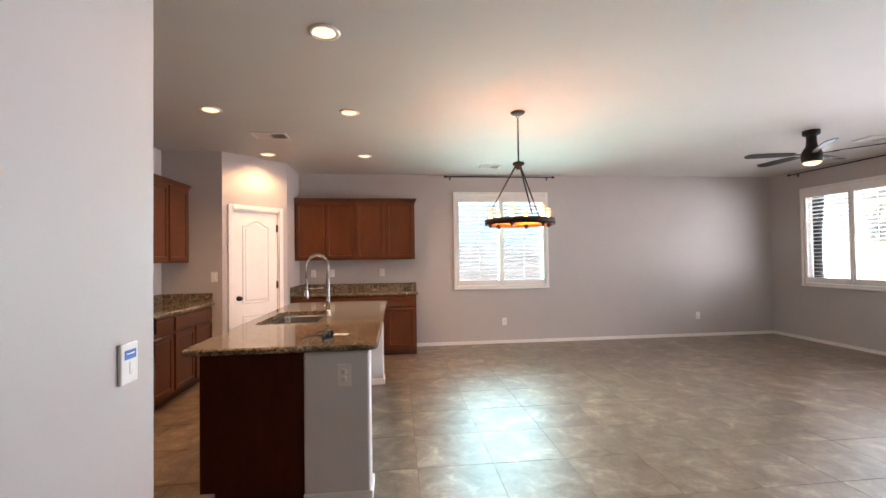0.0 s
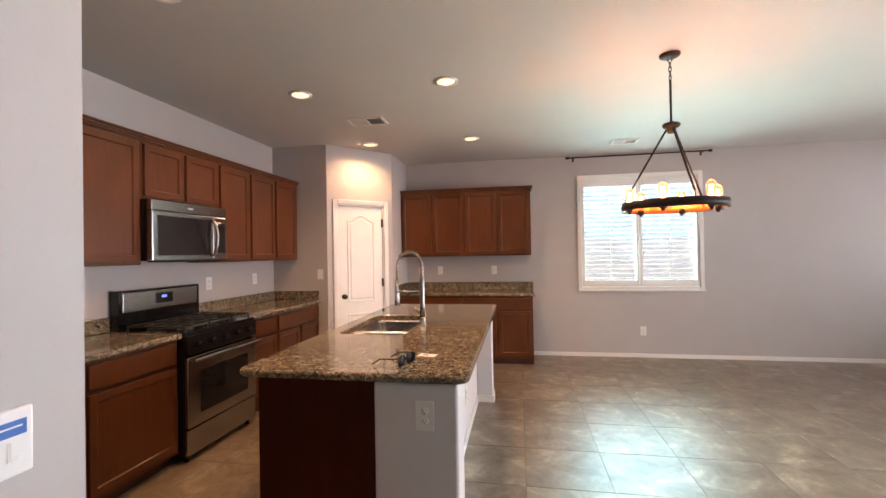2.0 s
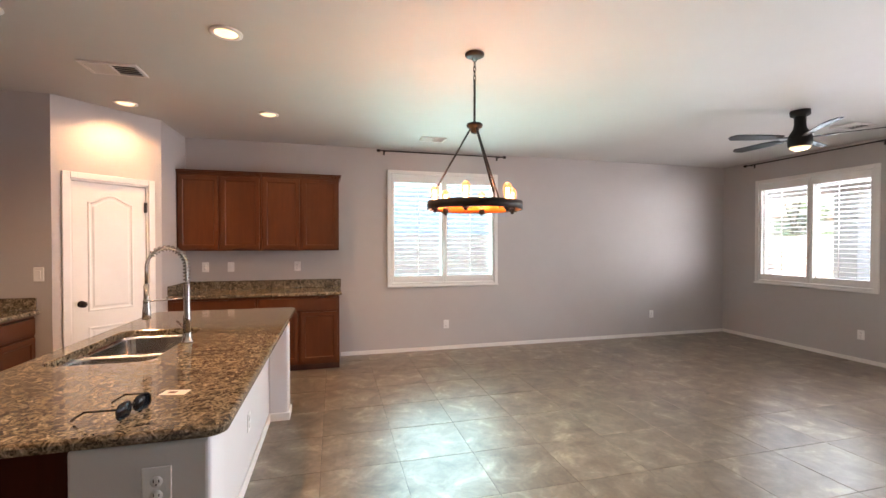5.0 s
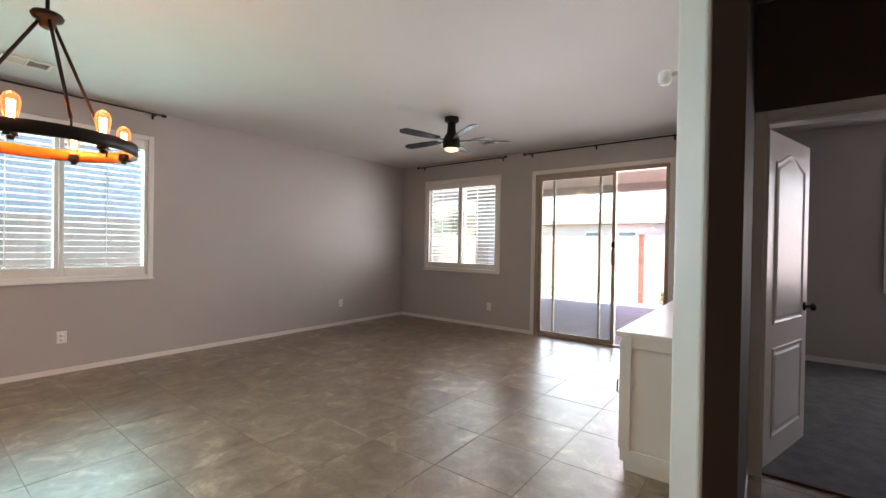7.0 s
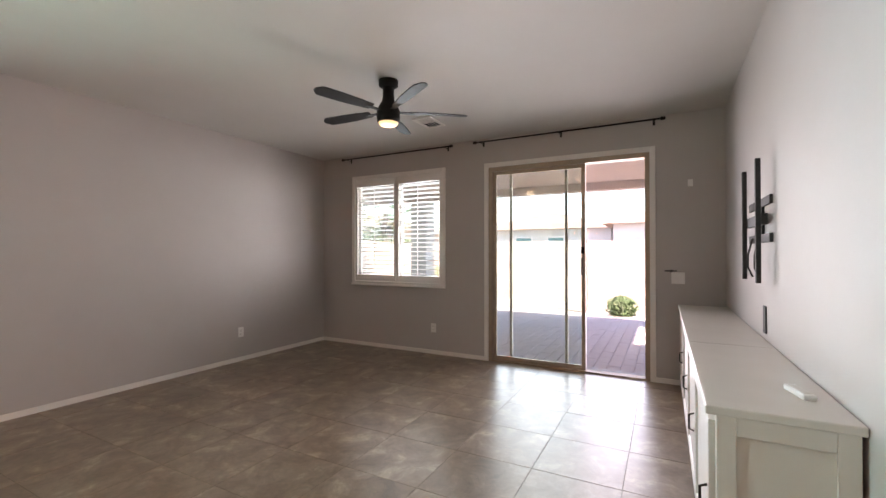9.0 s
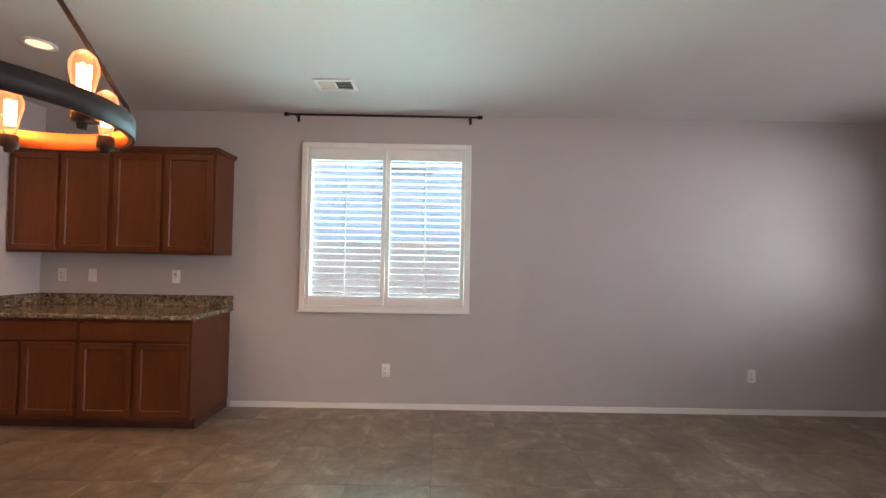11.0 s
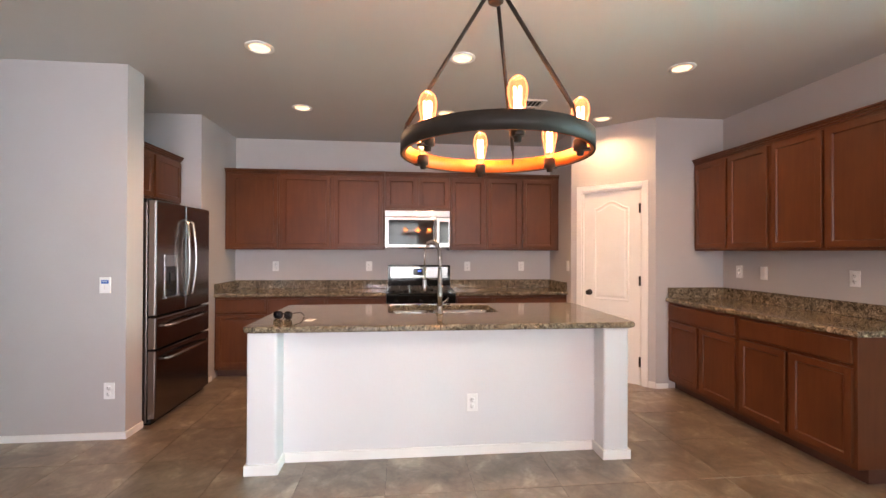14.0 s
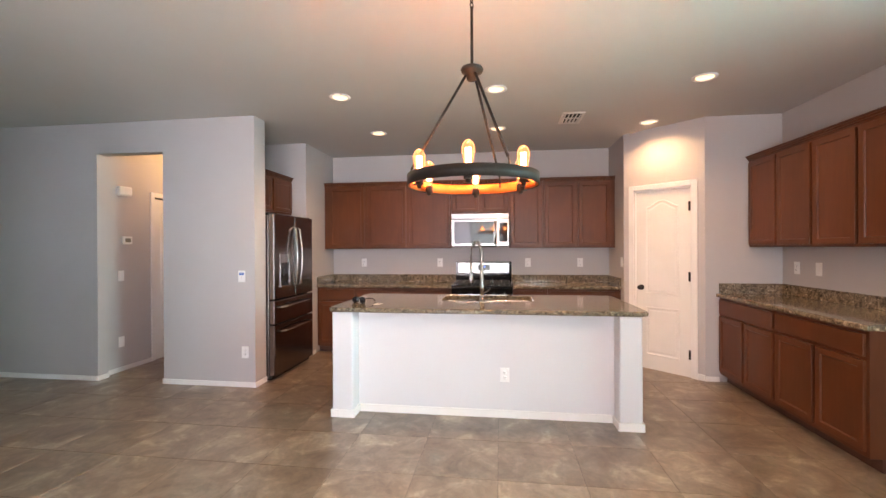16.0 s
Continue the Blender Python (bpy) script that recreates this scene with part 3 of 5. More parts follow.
# worktop with a cut-out for the sink: outer and inner outlines of equal count bridged
def island_top():
    bm = bmesh.new()
    n = 9
    out = rounded_rect(IX0, IX1, IY0, IY1, 0.055, n)
    inn = rounded_rect(SX0, SX1, SY0, SY1, 0.07, n)
    ease = [(0.0, 0.892), (0.0, 0.906), (0.004, 0.914), (0.012, 0.918)]
    low = [(0.012, 0.880), (0.004, 0.884)]

    def ring(pts, cx, cy, d, z, sign):
        return [bm.verts.new((x - math.copysign(d, x - cx) * sign, y - math.copysign(d, y - cy) * sign, z)) for x, y in pts]
    cx, cy = (IX0 + IX1) / 2, (IY0 + IY1) / 2
    outer = [ring(out, cx, cy, d, z, 1) for d, z in low + ease]
    sx, sy = (SX0 + SX1) / 2, (SY0 + SY1) / 2
    inner = [ring(inn, sx, sy, 0.006, 0.918, -1), ring(inn, sx, sy, 0.0, 0.912, -1), ring(inn, sx, sy, 0.0, 0.880, -1)]
    seq = outer + inner
    k = len(out)
    for a, b in zip(seq, seq[1:] + seq[:1]):
        for i in range(k):
            bm.faces.new((a[i], a[(i + 1) % k], b[(i + 1) % k], b[i]))
    return bm


solid("island_worktop", island_top(), M_GRANITE, "long polished brown granite island worktop with rounded corners", "worktop")

sink = thing("kitchen_sink", pose((SX0 + SX1) / 2, (SY0 + SY1) / 2, 0.88), "stainless steel double-bowl undermount sink", "sink")


def bowl(x0, x1, y0, y1, depth):
    bm = bmesh.new()
    n = 5
    rings = []
    for d, z in ((-0.02, -0.001), (0.0, -0.001), (0.004, -0.02), (0.012, -depth + 0.03), (0.04, -depth), (0.11, -depth)):
        rings.append([bm.verts.new((x, y, z)) for x, y in rounded_rect(x0 + d, x1 - d, y0 + d, y1 - d, max(0.01, 0.065 - d * 0.4), n)])
    for a, b in zip(rings, rings[1:]):
        for i in range(len(a)):
            bm.faces.new((a[i], a[(i + 1) % len(a)], b[(i + 1) % len(a)], b[i]))
    bm.faces.new(rings[-1])
    for f in bm.faces:
        f.smooth = True
    return bm


hw, hl = (SX1 - SX0) / 2, (SY1 - SY0) / 2
part("bowl", bowl(-hw + 0.006, hw - 0.006, -hl + 0.006, -0.10, 0.17), M_STEEL, sink)
part("bowl", bowl(-hw + 0.006, hw - 0.006, -0.075, hl - 0.006, 0.21), M_STEEL, sink)
for y in (-0.255, 0.16):
    part("drain", moved(lathe([(0.0, 0.0), (0.042, 0.0), (0.045, 0.004), (0.03, 0.006), (0.0, 0.004)], 16), pose(0.0, y, -0.168 if y < 0 else -0.208)), M_CHROME, sink, "round steel drain")

# ---- faucet ----
FX, FY = -0.425, 3.875
faucet = thing("kitchen_faucet", pose(FX, FY, 0.918, 0, 0, 34), "brushed nickel pull-down faucet with coiled spring neck", "faucet")
part("base", lathe([(0.030, 0), (0.030, 0.006), (0.024, 0.012), (0.021, 0.05), (0.019, 0.06)], 18), M_CHROME, faucet)
part("body", lathe([(0.0195, 0.055), (0.0195, 0.15), (0.0165, 0.16), (0.0165, 0.325), (0.013, 0.335)], 16), M_CHROME, faucet)
part("lever", tube([(0.0, 0.0, 0.075), (-0.0, 0.03, 0.08), (-0.005, 0.06, 0.088), (-0.02, 0.10, 0.11)], 0.006, 8), M_CHROME, faucet)
neck = [(0, 0, 0.235), (0, 0, 0.33), (0, 0, 0.425)]
for i in range(1, 15):
    a = math.pi * i / 14
    neck.append((-0.095 + 0.095 * math.cos(a), 0, 0.425 + 0.105 * math.sin(a)))
neck.append((-0.19, 0, 0.33))
part("hose", tube(neck, 0.0072, 8), M_CHROME, faucet)


def coil(path, radius, wire, turns_per_m):
    pts = [Vector(p) for p in path]
    total = [0.0]
    for a, b in zip(pts, pts[1:]):
        total.append(total[-1] + (b - a).length)
    steps = int(total[-1] * turns_per_m * 9)
    out = []
    for i in range(steps + 1):
        s = total[-1] * i / steps
        j = max(k for k in range(len(total)) if total[k] <= s + 1e-9)
        j = min(j, len(pts) - 2)
        d = (pts[j + 1] - pts[j]).normalized()
        p = pts[j] + d * (s - total[j])
        u = Vector((0, 1, 0))
        w = d.cross(u)
        a = 2 * math.pi * s * turns_per_m
        out.append(p + radius * (math.cos(a) * u + math.sin(a) * w))
    return tube(out, wire, 5)


part("spring", coil(neck[1:-4], 0.0150, 0.0036, 52), M_CHROME, faucet, "coiled steel spring")
part("holder_arm", merge(tube([(0.0, 0, 0.25), (-0.205, 0, 0.25)], 0.004, 8), lathe([(0.0165, 0.242), (0.0165, 0.258)], 16, (-0.19, 0, 0))), M_CHROME, faucet)
part("spray_head", lathe([(0.019, 0.155), (0.021, 0.16), (0.019, 0.20), (0.0135, 0.26), (0.0125, 0.34)], 16, (-0.19, 0, 0)), M_CHROME, faucet)

# ---- range ----
rng = thing("gas_range", RW((R0 + R1) / 2), "stainless steel gas range with black cooktop and oven door", "range")
rw = (R1 - R0) / 2 - 0.002
part("body", box(-rw, rw, -0.605, -0.01, 0.05, 0.885, 0.004), M_BLACK, rng, "black enamel body")
part("storage_drawer", box(-rw + 0.004, rw - 0.004, -0.632, -0.605, 0.065, 0.245, 0.006), M_STEEL, rng, "stainless storage drawer")
oven = part("oven_door", box(-rw + 0.004, rw - 0.004, -0.642, -0.605, 0.255, 0.745, 0.008), M_STEEL, rng, "stainless oven door")
part("window", box(-rw + 0.12, rw - 0.12, -0.646, -0.641, 0.335, 0.635, 0.002), M_BLKGLASS, oven, "dark glass oven window")
part("handle", merge(tube([(-rw + 0.02, -0.685, 0.725), (rw - 0.02, -0.685, 0.725)], 0.0125, 12), box(-rw + 0.03, -rw + 0.06, -0.685, -0.64, 0.715, 0.735), box(rw - 0.06, rw - 0.03, -0.685, -0.64, 0.715, 0.735)),
     M_STEEL, oven, "steel bar handle")
part("control_panel", prism([(-rw, -0.642), (rw, -0.642), (rw, -0.57), (-rw, -0.57)], 0.76, 0.895, 0.006), M_BLACK, rng, "black front panel")
for k in range(5):
    x = -rw + 0.10 + k * (2 * rw - 0.20) / 4
    part("knob", moved(merge(lathe([(0.022, 0), (0.022, 0.012), (0.018, 0.03), (0.0, 0.032)], 16), box(-0.004, 0.004, -0.019, 0.019, 0.012, 0.038, 0.002)), pose(x, -0.642, 0.825, 90, 0, 0)), M_BLACK, rng)
part("cooktop", box(-rw, rw, -0.63, -0.07, 0.885, 0.915, 0.008), M_BLACK, rng, "glossy black cooktop")
for gx in (-0.245, 0.0, 0.245):
    b = []
    for x in (-0.105, 0.0, 0.105):
        b.append(box(gx + x - 0.006, gx + x + 0.006, -0.60, -0.12, 0.942, 0.957, 0.003))
    for y in (-0.60, -0.49, -0.375, -0.25, -0.132):
        b.append(box(gx - 0.111, gx + 0.111, y, y + 0.012, 0.940, 0.955, 0.003))
    for x in (-0.105, 0.105):
        for y in (-0.595, -0.128):
            b.append(box(gx + x - 0.006, gx + x + 0.006, y - 0.006, y + 0.006, 0.914, 0.945))
    part("grate", merge(*b), M_IRON, rng, "cast iron grate")
for gx, gy in ((-0.245, -0.50), (-0.245, -0.25), (0.245, -0.50), (0.245, -0.25), (0, -0.375)):
    part("burner", lathe([(0.048, 0.914), (0.048, 0.922), (0.034, 0.926), (0.034, 0.935), (0.0, 0.937)], 16, (gx, gy, 0)), M_IRON, rng)
guard = part("backguard", prism([(-rw, -0.085), (rw, -0.085), (rw, -0.012), (-rw, -0.012)], 0.915, 1.205, 0.008), M_BLACK, rng, "black backguard")
part("panel", box(-rw + 0.03, rw - 0.03, -0.092, -0.084, 1.045, 1.188, 0.004), M_STEEL, guard, "stainless control strip")
part("display", box(-0.075, 0.085, -0.096, -0.091, 1.085, 1.165, 0.002), M_BLKGLASS, guard, "dark display with blue clock")
part("clock", box(-0.022, 0.022, -0.0985, -0.0955, 1.125, 1.145), M_LCD, guard, "blue lit digits")
for k in range(4):
    part("foot", lathe([(0.016, 0.0), (0.016, 0.055)], 10, (-rw + 0.05 if k % 2 else rw - 0.05, -0.58 if k < 2 else -0.08, 0)), M_BLACK, rng)

# ---- microwave ----
mw = thing("microwave", RW(3.776), "stainless steel over-the-range microwave with dark window", "microwave")
mh = 0.379
part("body", box(-mh, mh, -0.355, -0.004, 1.418, 1.852, 0.003), M_BLACK, mw, "black side casing")
part("top_grille", box(-mh, mh, -0.395, -0.355, 1.775, 1.852, 0.006), M_STEEL, mw)
mdoor = part("door", box(-mh, mh - 0.165, -0.40, -0.355, 1.42, 1.772, 0.006), M_STEEL, mw, "stainless door")
part("window", box(-mh + 0.042, mh - 0.195, -0.404, -0.399, 1.455, 1.742, 0.002), M_BLKGLASS, mdoor, "dark glass window")
part("handle", tube([(mh - 0.185, -0.40, 1.74), (mh - 0.18, -0.425, 1.725), (mh - 0.176, -0.443, 1.66), (mh - 0.175, -0.45, 1.60), (mh - 0.176, -0.443, 1.53), (mh - 0.18, -0.425, 1.465), (mh - 0.185, -0.40, 1.45)], 0.013, 10), M_CHROME, mdoor, "curved chrome handle")
cp = part("control_panel", box(mh - 0.163, mh, -0.398, -0.355, 1.42, 1.772, 0.006), M_STEEL, mw)
part("keypad", box(mh - 0.125, mh - 0.02, -0.402, -0.397, 1.475, 1.725, 0.002), M_BLKGLASS, cp, "black glass keypad")
part("badge", box(-0.05, 0.0, -0.397, -0.394, 1.808, 1.818), M_VENT, mw)
part("vent_bottom", box(-0.1, 0.2, -0.32, -0.08, 1.405, 1.419), M_DARK, mw)

# ---- refrigerator ----
fr = thing("refrigerator", pose(-1.268, 1.625, 0, 0, 0, 180), "dark stainless french-door refrigerator with two lower drawers", "refrigerator")
fw = 0.455
part("body", box(-fw + 0.004, fw - 0.004, 0.005, 0.73, 0.03, 1.755, 0.004), M_STEEL_DARK, fr)
for a, b in ((-fw, -0.004), (0.004, fw)):
    d = part("door", box(a, b, -0.065, 0.0, 0.862, 1.775, 0.014, 3), M_STEEL_DARK, fr, "dark stainless door")
    s = -1 if a < 0 else 1
    hx = 0.045 * s
    part("handle", tube([(hx, -0.06, 0.98), (hx, -0.10, 1.0), (hx + 0.01 * s, -0.118, 1.15), (hx + 0.014 * s, -0.124, 1.30), (hx + 0.01 * s, -0.118, 1.45), (hx, -0.10, 1.62), (hx, -0.06, 1.645)], 0.012, 10), M_CHROME, d, "curved chrome handle")
    if s < 0:
        part("dispenser_display", box(-0.345, -0.135, -0.0685, -0.062, 1.245, 1.345, 0.003), M_STEEL, d, "smooth steel dispenser fascia")
        bay = part("dispenser_bay", merge(box(-0.345, -0.325, -0.072, -0.062, 1.0, 1.243, 0.003), box(-0.155, -0.135, -0.072, -0.062, 1.0, 1.243, 0.003),
                                          box(-0.345, -0.135, -0.085, -0.062, 0.985, 1.003, 0.004)), M_STEEL, d, "steel rim of the ice and water bay")
        part("recess", box(-0.324, -0.156, -0.0665, -0.063, 1.003, 1.243), M_BLKGLASS, bay, "black recess")
        part("paddle", box(-0.27, -0.21, -0.0745, -0.066, 1.10, 1.20, 0.004), M_BLACK, bay, "black lever")
for z0, z1 in ((0.60, 0.85), (0.055, 0.588)):
    d = part("drawer", box(-fw, fw, -0.065, 0.0, z0, z1, 0.012, 3), M_STEEL_DARK, fr, "dark stainless freezer drawer")
    zz = z1 - 0.075
    part("handle", tube([(-0.36, -0.06, zz), (-0.34, -0.10, zz), (-0.18, -0.115, zz + 0.004), (0.0, -0.12, zz + 0.006), (0.18, -0.115, zz + 0.004), (0.34, -0.10, zz), (0.36, -0.06, zz)], 0.012, 10), M_CHROME, d, "curved chrome handle")
part("base_grille", box(-fw + 0.02, fw - 0.02, -0.02, 0.05, 0.0, 0.05), M_BLACK, fr)
part("hinge_cover", box(-fw + 0.01, -fw + 0.12, -0.03, 0.06, 1.755, 1.785, 0.004), M_BLACK, fr)
part("hinge_cover", box(fw - 0.12, fw - 0.01, -0.03, 0.06, 1.755, 1.785, 0.004), M_BLACK, fr)


# ---- panel doors ----
def arch_outline(x0, x1, z0, z1, rise, n=14):
    """A panel outline: straight foot, and an eyebrow arch at the top when rise > 0."""
    pts = [(x0, z0), (x1, z0), (x1, z1 - rise)]
    if rise:
        for i in range(1, n):
            t = i / n
            pts.append((x1 + (x0 - x1) * t, z1 - rise + rise * (0.5 - 0.5 * math.cos(2 * math.pi * t))))
        pts.append((x0, z1 - rise))
    else:
        pts.append((x0, z1))
    return pts


def panel_mould(pts, y, side):
    """A raised moulding that follows the outline on a door's face at y; side is -1 or 1."""
    bm = bmesh.new()
    rings = []
    for d, h in ((0.0, -0.002), (0.004, 0.006), (0.012, 0.008), (0.022, 0.001), (0.034, -0.0005), (0.05, 0.005)):
        rg = []
        for i, (x, z) in enumerate(pts):
            a, c = Vector(pts[i - 1]), Vector(pts[(i + 1) % len(pts)])
            t0, t1 = (Vector((x, z)) - a).normalized(), (c - Vector((x, z))).normalized()
            n0, n1 = Vector((-t0.y, t0.x)), Vector((-t1.y, t1.x))
            nn = (n0 + n1)
            nn = nn / max(0.35, nn.length_squared) * 2
            rg.append(bm.verts.new((x + nn.x * d, y + side * h, z + nn.y * d)))
        rings.append(rg)
    k = len(pts)
    for a, b in zip(rings, rings[1:]):
        for i in range(k):
            bm.faces.new((a[i], a[(i + 1) % k], b[(i + 1) % k], b[i]))
    bm.faces.new(rings[-1])
    return bm


def panel_leaf(ob, w, h, knob_x, t=0.035):
    """A white two-panel door: local x along its width from 0, thickness along y, front to -y."""
    leaf = part("leaf", box(0, w, 0, t, 0.008, h, 0.003), M_DOOR, ob, "white two-panel moulded leaf")
    for y, s in ((0.0, -1), (t, 1)):
        part("upper_panel", panel_mould(arch_outline(0.11, w - 0.11, 0.86, h - 0.10, 0.075), y, s), M_DOOR, leaf)
        part("lower_panel", panel_mould(arch_outline(0.11, w - 0.11, 0.17, 0.72, 0.0), y, s), M_DOOR, leaf)
        part("knob", moved(lathe([(0.031, 0), (0.031, 0.006), (0.011, 0.012), (0.010, 0.032), (0.024, 0.040), (0.027, 0.052), (0.020, 0.064), (0.0, 0.067)], 18), pose(knob_x, y, 0.935, 90 if s < 0 else -90, 0, 0)), M_BRONZE, leaf, "round dark bronze knob")
    return leaf


def casing(name, m, x0, x1, z1, w=0.058, t=0.018, y=0.0):
    bm = merge(box(x0 - w, x0, y - t, y, 0, z1 + w, 0.005), box(x1, x1 + w, y - t, y, 0, z1 + w, 0.005), box(x0, x1, y - t, y, z1, z1 + w, 0.005))
    return solid(name, moved(bm, m), M_WHITE, "white painted door casing", "trim", kind="structure")


casing("door_casing", DM, P0, P1, 2.045)
solid("door_jamb", moved(boxes((P0, P0 + 0.015, 0.0, 0.11, 0, 2.045), (P1 - 0.015, P1, 0.0, 0.11, 0, 2.045), (P0 + 0.015, P1 - 0.015, 0.0, 0.11, 2.03, 2.045)), DM), M_WHITE, "white painted door jamb", "trim", kind="structure")
door_1 = thing("door_1", DM @ pose(P0 + 0.018, 0.012, 0), "closed white two-panel pantry door with arched top panel", "door", kind="structure")
panel_leaf(door_1, P1 - P0 - 0.036, 2.025, 0.062)
for z in (0.25, 1.08, 1.83):
    part("hinge", box(P1 - P0 - 0.050, P1 - P0 - 0.030, -0.022, 0.002, z - 0.05, z + 0.05, 0.003), M_BRONZE, door_1, "dark bronze hinge")
door_2 = thing("door_2", pose(DX + 0.10, 1.452, 0, 0, 0, -17), "white two-panel bedroom door standing open", "door", kind="structure")
panel_leaf(door_2, 0.77, 2.03, 0.71)
casing("door_casing", pose(DX, 0, 0, 0, 0, -90), -1.47, -0.66, 2.05)
solid("door_jamb", boxes((DX, DX + 0.12, 1.455, 1.47, 0, 2.05), (DX, DX + 0.12, 0.66, 0.675, 0, 2.05), (DX, DX + 0.12, 0.675, 1.455, 2.035, 2.05)), M_WHITE, "white painted door jamb", "trim", kind="structure")
casing("door_casing", pose(0, -0.26, 0, 0, 0, 180), 1.42, 2.2, 2.05)
door_3 = thing("door_3", pose(-1.423, -0.27, 0, 0, 0, 180), "closed white two-panel door in the hall", "door", kind="structure")
panel_leaf(door_3, 0.774, 2.03, 0.71)

# ---- ceiling lights, fan, chandelier ----
def downlight(x, y):
    ob = thing("recessed_light", pose(x, y, CEIL), "round recessed ceiling downlight with white trim, switched on", "ceiling light", "recessed lights")
    part("trim_ring", lathe([(0.092, -0.001), (0.092, -0.006), (0.075, -0.012), (0.066, -0.008), (0.066, -0.002)], 28), M_PLASTIC, ob)
    part("lens", lathe([(0.0, -0.004), (0.066, -0.004), (0.066, -0.002), (0.0, -0.002)], 24), M_LAMP, ob, "glowing warm lens")
    ld = bpy.data.lights.new("downlight", "SPOT")
    ld.energy, ld.color, ld.spot_size, ld.spot_blend, ld.shadow_soft_size = 3.5, (1.0, 0.66, 0.36), radians(150), 0.6, 0.06
    lamp = new("downlight", ld)
    lamp.matrix_world = pose(x, y, CEIL - 0.02)


for x, y in ((-0.235, 2.645), (-0.245, 4.01), (-1.42, 2.65), (-1.435, 4.015), (-1.43, 5.62), (-0.235, 5.64)):
    downlight(x, y)


def ceiling_vent(x, y, rz, w=0.30, d=0.20):
    ob = thing("ceiling_vent", pose(x, y, CEIL, 0, 0, rz), "white metal ceiling air vent with angled vanes", "vent", "ceiling vents")
    # flat dark sheet standing in for the shaded duct behind the vanes
    part("backing", box(-w / 2 + 0.01, w / 2 - 0.01, -d / 2 + 0.01, d / 2 - 0.01, -0.003, -0.001), M_DARK, ob)
    part("frame", boxes((-w / 2, w / 2, -d / 2, -d / 2 + 0.022, -0.014, -0.001), (-w / 2, w / 2, d / 2 - 0.022, d / 2, -0.014, -0.001), (-w / 2, -w / 2 + 0.022, -d / 2 + 0.022, d / 2 - 0.022, -0.014, -0.001),
                         (w / 2 - 0.022, w / 2, -d / 2 + 0.022, d / 2 - 0.022, -0.014, -0.001), (-0.005, 0.005, -d / 2 + 0.022, d / 2 - 0.022, -0.013, -0.001)), M_VENT, ob)
    for k in range(5):
        y0 = -d / 2 + 0.035 + k * (d - 0.07) / 4
        for s in (-1, 1):
            part("slat", moved(box(0.01, w / 2 - 0.025, -0.010, 0.010, -0.001, 0.001), pose(0 if s > 0 else -w / 2 + 0.015, y0, -0.008, 35 * s, 0, 0)), M_VENT, ob)


ceiling_vent(-1.15, 4.77, 0, 0.36, 0.22)
ceiling_vent(1.535, 6.19, 0, 0.30, 0.20)
ceiling_vent(5.75, 4.50, 0, 0.34, 0.22)

fan = thing("ceiling_fan", pose(4.665, 4.26, CEIL), "dark bronze five-blade ceiling fan with lit round lamp", "ceiling fan")
part("canopy", lathe([(0.0, -0.06), (0.055, -0.06), (0.078, -0.045), (0.080, -0.001)], 28), M_FANBLK, fan)
part("motor_housing", lathe([(0.080, -0.345), (0.090, -0.34), (0.096, -0.30), (0.094, -0.25), (0.074, -0.205), (0.052, -0.17), (0.046, -0.12), (0.046, -0.055)], 28), M_FANBLK, fan)
part("lamp", lathe([(0.0, -0.376), (0.04, -0.373), (0.072, -0.360), (0.082, -0.343)], 24), M_FANLAMP, fan, "glowing warm lamp lens")


def fan_blade():
    bm = bmesh.new()
    top, bot = [], []
    for i in range(13):
        t = i / 12
        r = 0.17 + 0.49 * t
        wdt = 0.038 + 0.020 * math.sin(min(1.0, t * 1.6) * math.pi / 2)
        if t > 0.9:
            wdt *= math.sqrt(max(0.05, 1 - ((t - 0.9) / 0.105) ** 2))
        tw = radians(11)
        for s, lst in ((1, top), (-1, bot)):
            lst.append((r, s * wdt * math.cos(tw), s * wdt * math.sin(tw)))
    rings = []
    for a, b in zip(top, bot):
        rings.append([bm.verts.new((a[0], a[1], a[2])), bm.verts.new((b[0], b[1], b[2])), bm.verts.new((b[0], b[1], b[2] + 0.007)), bm.verts.new((a[0], a[1], a[2] + 0.007))])
    for p, q in zip(rings, rings[1:]):
        for i in range(4):
            bm.faces.new((p[i], p[(i + 1) % 4], q[(i + 1) % 4], q[i]))
    bm.faces.new(rings[0])
    bm.faces.new(rings[-1][::-1])
    return bm


for k in range(5):
    tr = pose(0, 0, -0.255, 0, 0, 20 + 72 * k)
    bl = part("blade", moved(fan_blade(), tr), M_FANBLK, fan, "dark wooden blade")
    part("blade_iron", moved(box(0.08, 0.22, -0.022, 0.022, -0.006, 0.0, 0.002), tr), M_FANBLK, bl)
fl = bpy.data.lights.new("fan_light", "POINT")
fl.energy, fl.color, fl.shadow_soft_size = 0.25, (1.0, 0.78, 0.52), 0.07
new("fan_light", fl).matrix_world = pose(4.665, 4.26, CEIL - 0.43)

